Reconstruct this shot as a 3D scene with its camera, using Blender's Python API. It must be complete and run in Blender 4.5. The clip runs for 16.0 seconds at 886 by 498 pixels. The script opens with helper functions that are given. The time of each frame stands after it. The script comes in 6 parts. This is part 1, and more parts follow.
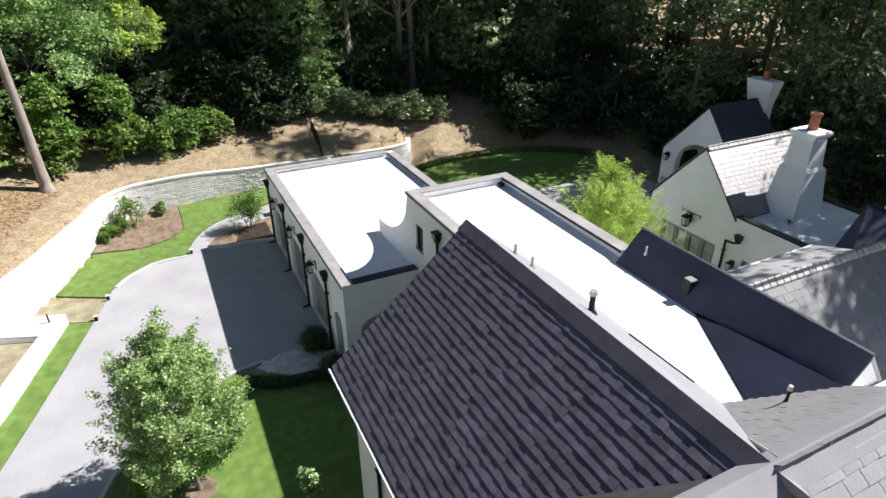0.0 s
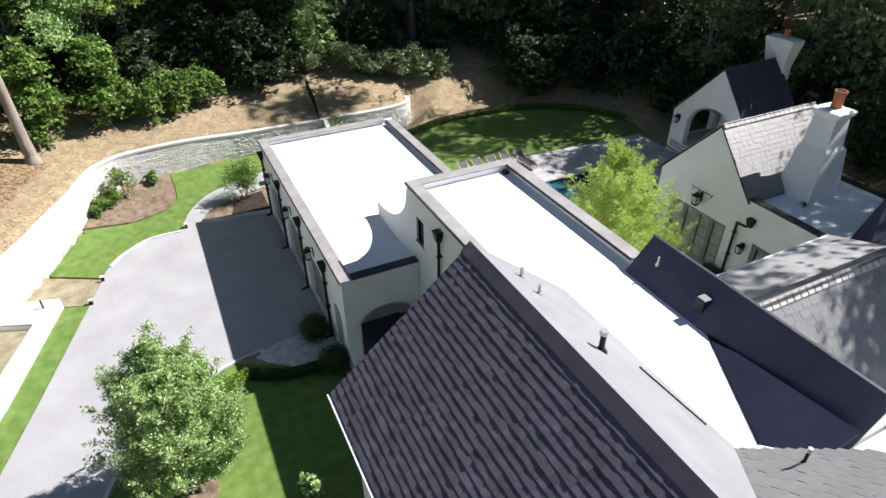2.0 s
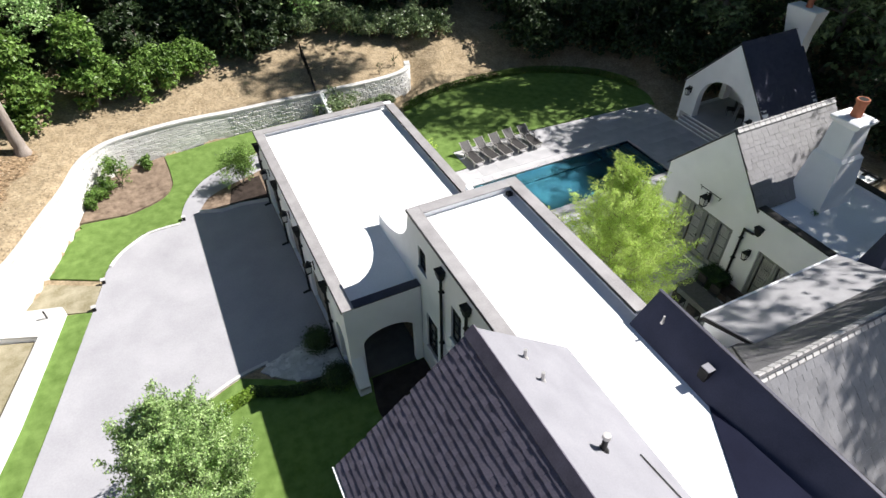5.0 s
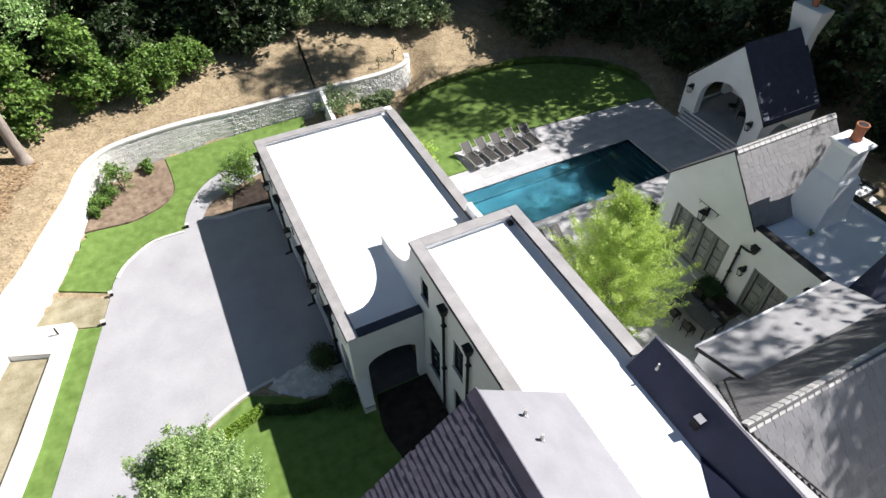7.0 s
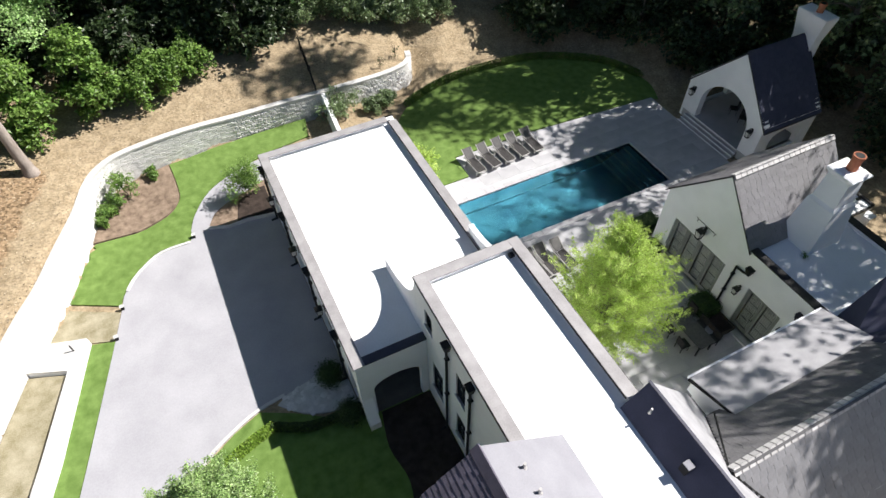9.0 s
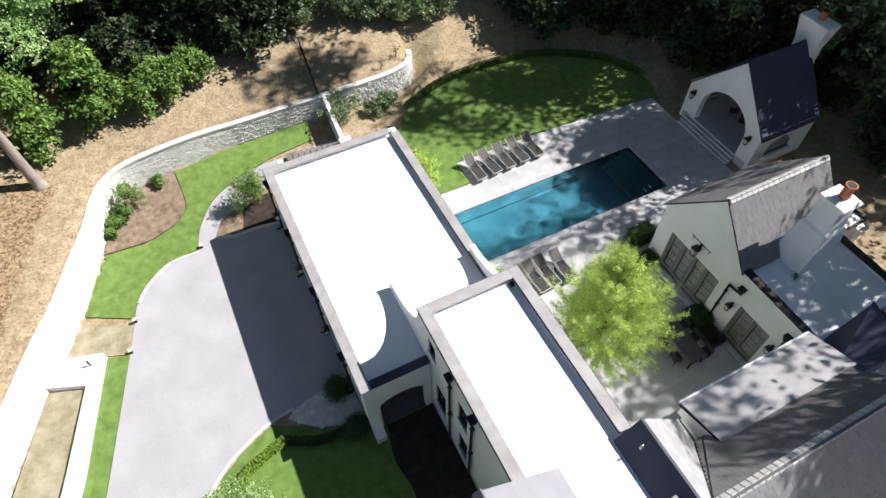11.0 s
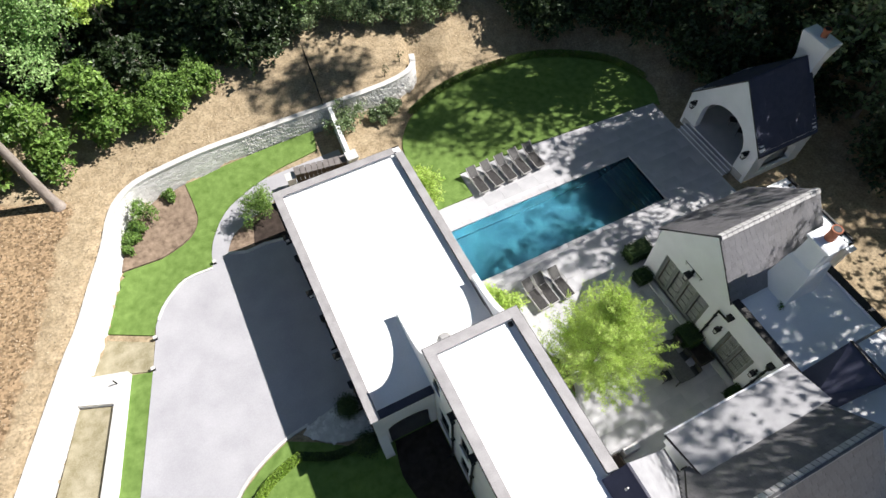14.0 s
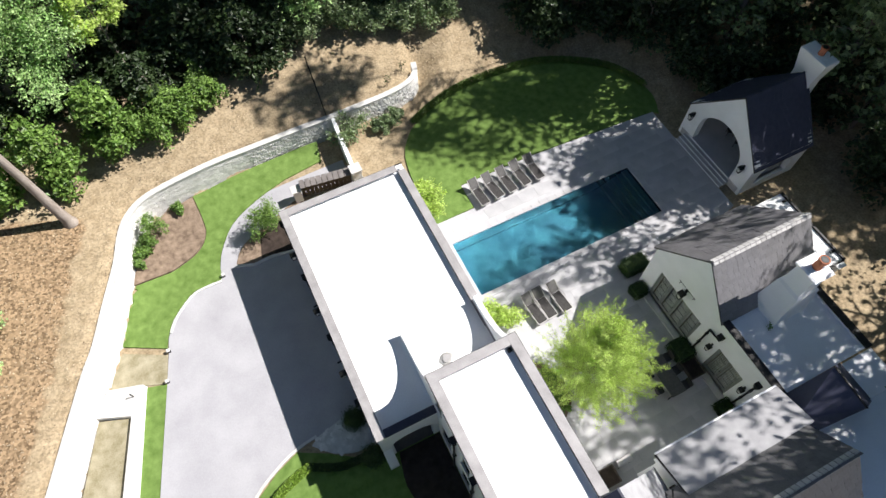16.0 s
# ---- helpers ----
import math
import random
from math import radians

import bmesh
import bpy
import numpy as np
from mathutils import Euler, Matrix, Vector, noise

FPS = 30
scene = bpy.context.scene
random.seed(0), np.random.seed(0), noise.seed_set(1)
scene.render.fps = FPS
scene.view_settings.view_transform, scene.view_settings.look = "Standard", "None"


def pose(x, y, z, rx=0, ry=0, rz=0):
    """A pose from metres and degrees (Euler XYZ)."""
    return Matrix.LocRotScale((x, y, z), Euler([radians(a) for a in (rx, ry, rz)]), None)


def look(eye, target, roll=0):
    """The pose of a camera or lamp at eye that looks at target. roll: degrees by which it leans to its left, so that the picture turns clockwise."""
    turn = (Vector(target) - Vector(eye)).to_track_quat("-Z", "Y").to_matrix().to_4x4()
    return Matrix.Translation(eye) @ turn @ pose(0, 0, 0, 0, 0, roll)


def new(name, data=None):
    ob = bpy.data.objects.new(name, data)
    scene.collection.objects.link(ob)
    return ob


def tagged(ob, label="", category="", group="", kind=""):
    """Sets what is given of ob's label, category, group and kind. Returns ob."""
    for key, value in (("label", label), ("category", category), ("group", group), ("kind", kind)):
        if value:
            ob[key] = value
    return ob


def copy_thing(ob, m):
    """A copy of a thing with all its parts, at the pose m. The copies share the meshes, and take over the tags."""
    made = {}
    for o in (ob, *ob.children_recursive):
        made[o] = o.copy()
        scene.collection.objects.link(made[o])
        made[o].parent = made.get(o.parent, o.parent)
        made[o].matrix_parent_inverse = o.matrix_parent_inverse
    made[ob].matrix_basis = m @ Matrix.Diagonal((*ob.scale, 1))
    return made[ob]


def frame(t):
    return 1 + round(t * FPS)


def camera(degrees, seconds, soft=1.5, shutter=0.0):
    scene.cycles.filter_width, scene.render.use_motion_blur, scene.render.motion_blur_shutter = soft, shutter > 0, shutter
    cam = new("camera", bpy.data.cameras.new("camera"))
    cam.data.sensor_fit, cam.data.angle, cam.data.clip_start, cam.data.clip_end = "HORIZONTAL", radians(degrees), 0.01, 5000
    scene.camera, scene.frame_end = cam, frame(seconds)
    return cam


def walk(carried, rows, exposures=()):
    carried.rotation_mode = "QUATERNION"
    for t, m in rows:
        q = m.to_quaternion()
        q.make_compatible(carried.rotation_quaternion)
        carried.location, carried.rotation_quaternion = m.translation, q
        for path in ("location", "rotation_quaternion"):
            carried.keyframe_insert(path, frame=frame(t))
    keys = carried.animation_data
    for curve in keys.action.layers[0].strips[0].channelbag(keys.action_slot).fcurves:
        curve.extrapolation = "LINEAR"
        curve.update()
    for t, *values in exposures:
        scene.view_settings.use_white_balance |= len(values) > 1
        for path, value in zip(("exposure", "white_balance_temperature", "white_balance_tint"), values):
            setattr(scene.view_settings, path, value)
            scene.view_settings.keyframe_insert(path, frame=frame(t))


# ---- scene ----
cam = camera(73.5, 16.0)
PATH = [
    (0, (-0.16, -0.183, 15.431), (0.619, 1.405, 14.497), -0.2),
    (0.5, (0.011, 0.235, 15.751), (0.779, 1.799, 14.77), -0.3),
    (1, (0.188, 0.639, 16.094), (0.944, 2.18, 15.067), -0.3),
    (1.5, (0.394, 1.027, 16.448), (1.136, 2.542, 15.374), -0.3),
    (2, (0.594, 1.415, 16.813), (1.321, 2.904, 15.694), -0.3),
    (2.5, (0.801, 1.809, 17.185), (1.513, 3.273, 16.023), -0.3),
    (3, (0.997, 2.202, 17.588), (1.694, 3.64, 16.386), -0.4),
    (3.5, (1.167, 2.591, 18.055), (1.853, 4.004, 16.818), -0.4),
    (4, (1.366, 2.974, 18.538), (2.04, 4.365, 17.268), -0.5),
    (6.5, (2.152, 4.726, 21.192), (2.77, 6.006, 19.784), -0.8),
    (7, (2.289, 5.056, 21.725), (2.897, 6.313, 20.294), -0.8),
    (7.5, (2.436, 5.397, 22.275), (3.032, 6.634, 20.82), -0.9),
    (8, (2.58, 5.748, 22.836), (3.165, 6.963, 21.359), -0.9),
    (8.5, (2.726, 6.091, 23.388), (3.301, 7.285, 21.89), -0.9),
    (9, (2.887, 6.438, 23.941), (3.451, 7.61, 22.422), -0.9),
    (11.5, (3.675, 8.235, 26.75), (4.181, 9.295, 25.131), -1.2),
    (12, (3.835, 8.586, 27.285), (4.329, 9.626, 25.649), -1.3),
    (12.5, (4.007, 8.993, 27.845), (4.489, 10.009, 26.191), -1.4),
    (13, (4.237, 9.305, 28.371), (4.705, 10.302, 26.702), -1.6),
    (13.5, (4.429, 9.651, 28.903), (4.884, 10.63, 27.219), -1.8),
    (14, (4.635, 10.023, 29.439), (5.077, 10.981, 27.74), -1.9),
    (14.5, (4.812, 10.398, 29.969), (5.244, 11.336, 28.257), -2.0),
    (15, (5.048, 10.745, 30.526), (5.467, 11.665, 28.8), -2.2),
    (15.5, (5.283, 11.14, 31.071), (5.689, 12.041, 29.332), -2.4),
    (16, (5.405, 11.51, 31.578), (5.803, 12.394, 29.829), -2.4),
]
walk(cam, [(t, look(eye, target, roll)) for t, eye, target, roll in PATH])

# ---- world, sun, exposure ----
SUN_EL, SUN_AZ = 46.6, -7.5           # degrees up, and degrees from +x towards +y
world = bpy.data.worlds.new("sky")
scene.world = world
world.use_nodes = True
wn = world.node_tree.nodes
sky = wn.new("ShaderNodeTexSky")
sky.sky_type, sky.sun_disc = "NISHITA", False
sky.ozone_density, sky.dust_density = 4.0, 0.4
sky.sun_elevation, sky.sun_rotation = radians(SUN_EL), radians(90 - SUN_AZ)
world.node_tree.links.new(sky.outputs[0], wn["Background"].inputs[0])
wn["Background"].inputs[1].default_value = 0.042
sun = new("sun", bpy.data.lights.new("sun", "SUN"))
sun.data.energy, sun.data.angle, sun.data.color = 5.0, radians(0.55), (1.0, 0.958, 0.925)
sd = Vector((math.cos(radians(SUN_EL)) * math.cos(radians(SUN_AZ)), math.cos(radians(SUN_EL)) * math.sin(radians(SUN_AZ)), math.sin(radians(SUN_EL))))
sun.matrix_world = look(sd * 60, (0, 0, 0))
scene.view_settings.exposure = 0.8


# ---- materials ----
def material(name, a, b, scale=3.0, rough=0.85, bump=0.2, grain=40.0, metal=0.0, spec=0.3, island=0.0, obj=0.0, detail=6.0, stretch=None, sharp=(0.35, 0.65), translucent=0.0):
    """Two colours mixed by coarse and fine noise, with relief; island/obj: random shift of brightness per piece."""
    m = bpy.data.materials.new(name)
    m.use_nodes = True
    n, l = m.node_tree.nodes, m.node_tree.links
    p = n["Principled BSDF"]
    p.inputs["Roughness"].default_value, p.inputs["Metallic"].default_value = rough, metal
    p.inputs["Specular IOR Level"].default_value = spec
    geo = n.new("ShaderNodeTexCoord")
    src = geo.outputs["Object"]
    if stretch:
        mp = n.new("ShaderNodeMapping")
        mp.inputs["Scale"].default_value = stretch
        l.new(src, mp.inputs[0])
        src = mp.outputs[0]
    n1, n2 = n.new("ShaderNodeTexNoise"), n.new("ShaderNodeTexNoise")
    n1.inputs["Scale"].default_value, n1.inputs["Detail"].default_value = scale, detail
    n2.inputs["Scale"].default_value, n2.inputs["Detail"].default_value = grain, 3.0
    for q in (n1, n2):
        l.new(src, q.inputs["Vector"])
    ramp = n.new("ShaderNodeMapRange")
    ramp.inputs[1].default_value, ramp.inputs[2].default_value = sharp
    mixf = n.new("ShaderNodeMath")
    mixf.operation = "MULTIPLY_ADD"
    mixf.inputs[1].default_value = 0.35
    l.new(n2.outputs["Fac"], mixf.inputs[0])
    scl = n.new("ShaderNodeMath")
    scl.operation = "MULTIPLY"
    scl.inputs[1].default_value = 0.65
    l.new(n1.outputs["Fac"], scl.inputs[0])
    l.new(scl.outputs[0], mixf.inputs[2])
    l.new(mixf.outputs[0], ramp.inputs[0])
    mix = n.new("ShaderNodeMix")
    mix.data_type = "RGBA"
    mix.inputs[6].default_value, mix.inputs[7].default_value = (*a, 1), (*b, 1)
    l.new(ramp.outputs[0], mix.inputs[0])
    col = mix.outputs[2]
    for amount, node, out in ((island, "ShaderNodeNewGeometry", "Random Per Island"), (obj, "ShaderNodeObjectInfo", "Random")):
        if amount:
            r = n.new(node)
            mr = n.new("ShaderNodeMapRange")
            mr.inputs[3].default_value, mr.inputs[4].default_value = 1 - amount, 1 + amount
            l.new(r.outputs[out], mr.inputs[0])
            hv = n.new("ShaderNodeHueSaturation")
            l.new(mr.outputs[0], hv.inputs["Value"])
            l.new(col, hv.inputs["Color"])
            col = hv.outputs[0]
    l.new(col, p.inputs["Base Color"])
    if bump:
        bp = n.new("ShaderNodeBump")
        bp.inputs["Strength"].default_value, bp.inputs["Distance"].default_value = bump, 0.02
        l.new(mixf.outputs[0], bp.inputs["Height"])
        l.new(bp.outputs[0], p.inputs["Normal"])
    if translucent:
        tr, ms = n.new("ShaderNodeBsdfTranslucent"), n.new("ShaderNodeMixShader")
        l.new(col, tr.inputs[0])
        ms.inputs[0].default_value = translucent
        l.new(p.outputs[0], ms.inputs[1])
        l.new(tr.outputs[0], ms.inputs[2])
        l.new(ms.outputs[0], n["Material Output"].inputs[0])
    return m


def straw_ground(name, a, b, c, d):
    """Pale pine straw, giving way to bark chips where the ground's own layer of chips is thick."""
    m = material(name, a, b, 1.6, 1.0, 1.0, 26, detail=12, sharp=(0.26, 0.74))
    n, l = m.node_tree.nodes, m.node_tree.links
    p = n["Principled BSDF"]
    tc = n.new("ShaderNodeTexCoord")
    cells, patch, fibre, where = n.new("ShaderNodeTexVoronoi"), n.new("ShaderNodeTexNoise"), n.new("ShaderNodeTexNoise"), n.new("ShaderNodeAttribute")
    cells.inputs["Scale"].default_value, cells.inputs["Randomness"].default_value = 9.0, 1.0
    patch.inputs["Scale"].default_value, patch.inputs["Detail"].default_value = 1.3, 8.0
    fibre.inputs["Scale"].default_value, fibre.inputs["Detail"].default_value = 7.0, 10.0
    where.attribute_name = "chips"
    for q in (cells, patch, fibre):
        l.new(tc.outputs["Object"], q.inputs["Vector"])
    sep = n.new("ShaderNodeSeparateColor")
    l.new(cells.outputs["Color"], sep.inputs[0])
    bark = n.new("ShaderNodeMix")
    bark.data_type = "RGBA"
    bark.inputs[6].default_value, bark.inputs[7].default_value = (*c, 1), (*d, 1)
    l.new(sep.outputs[0], bark.inputs[0])
    add = n.new("ShaderNodeMath")
    add.operation = "ADD"
    l.new(where.outputs["Fac"], add.inputs[0])
    l.new(patch.outputs["Fac"], add.inputs[1])
    cov = n.new("ShaderNodeMapRange")
    cov.inputs[1].default_value, cov.inputs[2].default_value = 0.9, 1.12
    l.new(add.outputs[0], cov.inputs[0])
    straw = p.inputs["Base Color"].links[0].from_socket
    dark = n.new("ShaderNodeMapRange")
    dark.inputs[1].default_value, dark.inputs[2].default_value, dark.inputs[3].default_value, dark.inputs[4].default_value = 0.35, 0.62, 0.72, 1.12
    l.new(fibre.outputs["Fac"], dark.inputs[0])
    hv = n.new("ShaderNodeHueSaturation")
    l.new(dark.outputs[0], hv.inputs["Value"])
    l.new(straw, hv.inputs["Color"])
    mix = n.new("ShaderNodeMix")
    mix.data_type = "RGBA"
    l.new(cov.outputs[0], mix.inputs[0])
    l.new(hv.outputs[0], mix.inputs[6])
    l.new(bark.outputs[2], mix.inputs[7])
    l.new(mix.outputs[2], p.inputs["Base Color"])
    return m


STUCCO = material("white_stucco", (0.81, 0.815, 0.83), (0.88, 0.885, 0.9), 1.2, 0.9, 0.12, 60)
MEMBRANE = material("white_roof_membrane", (0.78, 0.78, 0.77), (0.87, 0.87, 0.865), 0.7, 0.7, 0.05, 12)
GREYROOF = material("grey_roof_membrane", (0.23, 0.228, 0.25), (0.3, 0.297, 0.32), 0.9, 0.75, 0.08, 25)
CAP = material("weathered_metal_cap", (0.27, 0.258, 0.258), (0.39, 0.376, 0.374), 1.5, 0.6, 0.05, 20, 0.05)
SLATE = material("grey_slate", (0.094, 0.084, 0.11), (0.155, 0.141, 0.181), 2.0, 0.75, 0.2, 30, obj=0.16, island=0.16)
# blue and darkness of slopes lit by sky alone are put into this colour
SLATE_D = material("skylit_dark_slate", (0.05, 0.053, 0.085), (0.075, 0.08, 0.125), 1.5, 0.75, 0.1, 30, spec=0.3, obj=0.1, island=0.1)
GREYSH = material("grey_shingle", (0.21, 0.208, 0.212), (0.3, 0.297, 0.302), 2.0, 0.8, 0.2, 30, obj=0.06, island=0.06)
SLATE_L = material("light_grey_slate", (0.15, 0.148, 0.155), (0.24, 0.237, 0.245), 2.0, 0.46, 0.2, 30, spec=0.75, obj=0.12, island=0.16)
SLATE_Q = material("glossy_dark_slate", (0.12, 0.117, 0.124), (0.195, 0.19, 0.2), 2.0, 0.45, 0.2, 30, spec=0.85, obj=0.14, island=0.16)
SLATE_N = material("mid_grey_slate", (0.13, 0.128, 0.132), (0.2, 0.197, 0.2), 2.0, 0.75, 0.2, 30, spec=0.3, obj=0.08, island=0.1)
SHADEMEM = material("shade_black_cricket", (0.008, 0.0095, 0.024), (0.013, 0.0155, 0.036), 1.2, 0.85, 0.06, 25, spec=0.15)
DARKCAP = material("dark_bluish_cap", (0.045, 0.045, 0.062), (0.075, 0.075, 0.1), 1.5, 0.55, 0.05, 20, 0.2)
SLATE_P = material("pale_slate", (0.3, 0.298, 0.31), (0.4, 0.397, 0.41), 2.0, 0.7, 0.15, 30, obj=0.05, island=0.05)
for _m in (SLATE_L, SLATE_Q):
    _m.node_tree.nodes["Principled BSDF"].inputs["IOR"].default_value = 1.8
UNDER = material("roof_underlay", (0.035, 0.035, 0.04), (0.06, 0.06, 0.065), 4, 0.9, 0.1)
BLACK = material("black_metal", (0.012, 0.012, 0.013), (0.03, 0.029, 0.028), 6, 0.45, 0.05, 50, 0.4)
CONCRETE = material("pale_concrete_drive", (0.322, 0.317, 0.338), (0.432, 0.426, 0.446), 0.6, 0.9, 0.15, 14, detail=10, sharp=(0.3, 0.7))
PAVING = material("pale_stone_paving", (0.36, 0.356, 0.37), (0.49, 0.485, 0.493), 0.8, 0.85, 0.12, 22, obj=0.08)
CURB = material("pale_kerb_stone", (0.5, 0.49, 0.47), (0.62, 0.61, 0.59), 2, 0.9, 0.15, 30)
LAWN = material("mown_grass", (0.078, 0.138, 0.024), (0.175, 0.268, 0.07), 2.2, 0.95, 0.9, 45, detail=12, sharp=(0.32, 0.68))
MULCH = straw_ground("pine_straw_and_bark", (0.21, 0.155, 0.09), (0.46, 0.37, 0.245), (0.1, 0.066, 0.036), (0.37, 0.26, 0.155))
PINEB = material("pale_pine_bark", (0.2, 0.165, 0.14), (0.4, 0.35, 0.31), 4, 0.95, 0.7, 25, stretch=(1, 1, 0.2))
BARKM = material("bark_mulch", (0.12, 0.085, 0.06), (0.3, 0.225, 0.165), 3, 1.0, 0.9, 30)
DIRT = material("bare_dirt", (0.2, 0.175, 0.1), (0.4, 0.36, 0.26), 1.6, 1.0, 0.5, 20, detail=10)
LEAF_G = material("clipped_hedge_leaves", (0.05, 0.105, 0.018), (0.15, 0.235, 0.045), 2, 0.5, 0.0, 8, island=0.4, translucent=0.2)
LEAF_H = material("lime_hedge_leaves", (0.14, 0.25, 0.025), (0.29, 0.42, 0.07), 2, 0.5, 0.0, 8, island=0.3, translucent=0.3)
STONE = material("pale_fieldstone", (0.52, 0.51, 0.49), (0.74, 0.725, 0.7), 2.2, 0.9, 0.35, 25, obj=0.1, island=0.1)
MORTAR = material("pale_mortar", (0.6, 0.59, 0.57), (0.7, 0.69, 0.67), 3, 0.95, 0.3, 40)
BARK = material("tree_bark", (0.13, 0.105, 0.085), (0.27, 0.23, 0.195), 3, 0.95, 0.7, 25, stretch=(1, 1, 0.25))
LEAF_T = material("maple_leaves", (0.17, 0.31, 0.07), (0.5, 0.64, 0.29), 2.2, 0.4, 0.0, 9, spec=0.8, island=0.5, translucent=0.33)
LEAF_Y = material("yellow_green_leaves", (0.33, 0.475, 0.07), (0.63, 0.76, 0.24), 0.9, 0.45, 0.0, 6, spec=0.5, island=0.35, translucent=0.45)
LEAF_D = material("forest_leaves", (0.09, 0.155, 0.055), (0.36, 0.45, 0.235), 0.35, 0.36, 0.0, 3, spec=0.8, island=0.6, translucent=0.47)
LEAF_L = material("pale_oak_leaves", (0.22, 0.4, 0.12), (0.52, 0.69, 0.31), 1.0, 0.4, 0.0, 3, spec=0.5, island=0.5, translucent=0.42)
LEAF_M = material("magnolia_leaves", (0.075, 0.16, 0.028), (0.27, 0.41, 0.1), 1.2, 0.42, 0.0, 3, spec=0.4, island=0.5, translucent=0.35)
# forest leaves in a darker copy; the canopy's shade is put into the colour
LEAF_U = material("shade_dark_leaves", (0.02, 0.04, 0.014), (0.07, 0.11, 0.04), 0.4, 0.45, 0.0, 3, spec=0.5, island=0.5, translucent=0.3)
LEAF_B = material("boxwood_leaves", (0.02, 0.042, 0.013), (0.06, 0.1, 0.025), 2, 0.6, 0.0, 8, island=0.3, translucent=0.15)
POOLIN = material("pool_plaster", (0.018, 0.06, 0.092), (0.048, 0.124, 0.152), 0.7, 0.6, 0.05, 16, detail=6, sharp=(0.38, 0.62))
DOORWOOD = material("grey_garage_door", (0.2, 0.19, 0.175), (0.28, 0.265, 0.245), 2, 0.7, 0.15, 30, stretch=(1, 1, 0.2))
SASH = material("grey_green_sash", (0.21, 0.22, 0.205), (0.28, 0.29, 0.27), 3, 0.5, 0.05)
TERRA = material("terracotta", (0.36, 0.12, 0.065), (0.48, 0.19, 0.11), 4, 0.85, 0.15)
SLING = material("dark_sling_fabric", (0.03, 0.028, 0.028), (0.06, 0.056, 0.054), 8, 0.8, 0.1)
ALU = material("pale_aluminium", (0.5, 0.48, 0.46), (0.6, 0.58, 0.56), 4, 0.4, 0.02, metal=0.6)
BROWN = material("dark_brown_boards", (0.05, 0.038, 0.03), (0.1, 0.078, 0.06), 3, 0.7, 0.2, stretch=(1, 1, 0.2))
INNER = material("dark_interior", (0.09, 0.085, 0.08), (0.14, 0.13, 0.12), 2, 0.9, 0.1)
GLASS = material("window_glass", (0.07, 0.075, 0.083), (0.13, 0.137, 0.148), 1.2, 0.06, 0.0, spec=0.8)

WATER = bpy.data.materials.new("pool_water")
WATER.use_nodes = True
_n, _l = WATER.node_tree.nodes, WATER.node_tree.links
_p = _n["Principled BSDF"]
_p.inputs["Base Color"].default_value, _p.inputs["Roughness"].default_value, _p.inputs["IOR"].default_value = (0.5, 0.85, 0.92, 1), 0.03, 1.33
_p.inputs["Transmission Weight"].default_value = 1.0
_w = _n.new("ShaderNodeTexNoise")
_w.inputs["Scale"].default_value, _w.inputs["Detail"].default_value = 5.0, 3.0
_b = _n.new("ShaderNodeBump")
_b.inputs["Strength"].default_value, _b.inputs["Distance"].default_value = 0.25, 0.03
_l.new(_w.outputs["Fac"], _b.inputs["Height"])
_l.new(_b.outputs[0], _p.inputs["Normal"])


# ---- mesh helpers ----
def part(name, bm, mat, parent=None, label="", smooth=False):
    if isinstance(bm, bmesh.types.BMesh):
        bmesh.ops.recalc_face_normals(bm, faces=bm.faces)
        me = bpy.data.meshes.new(name)
        bm.to_mesh(me)
        bm.free()
    else:
        me = bm
    if not me.materials:
        me.materials.append(mat)
    if smooth:
        me.shade_smooth()
    ob = new(name, me)
    if parent is not None:
        ob.parent = parent
    if label:
        ob["label"] = label
    return ob


def thing(name, label, category, group="", at=(0, 0, 0), kind=""):
    ob = new(name)
    ob.location = at
    return tagged(ob, label, category, group, kind)


def box(bm, x0, y0, z0, x1, y1, z1, bevel=0.0):
    r = bmesh.ops.create_cube(bm, size=1.0)
    for v in r["verts"]:
        v.co = Vector(((x0 + x1) / 2 + v.co.x * (x1 - x0), (y0 + y1) / 2 + v.co.y * (y1 - y0), (z0 + z1) / 2 + v.co.z * (z1 - z0)))
    if bevel:
        es = list({e for v in r["verts"] for e in v.link_edges})
        bmesh.ops.bevel(bm, geom=es, offset=bevel, segments=2, affect="EDGES")
    return bm


def boxes(*bs, bevel=0.0):
    bm = bmesh.new()
    for b in bs:
        box(bm, *b, bevel=bevel)
    return bm


def slab(bm, pts, down):
    """A plate on the polygon pts (3D), thickened by the vector down."""
    top = [bm.verts.new(p) for p in pts]
    bot = [bm.verts.new(Vector(p) + Vector(down)) for p in pts]
    bm.faces.new(top)
    bm.faces.new(bot[::-1])
    for i in range(len(top)):
        j = (i + 1) % len(top)
        bm.faces.new((top[i], bot[i], bot[j], top[j]))
    return bm


def flat(pts, z, depth):
    return slab(bmesh.new(), [(x, y, z) for x, y in pts], (0, 0, -depth))


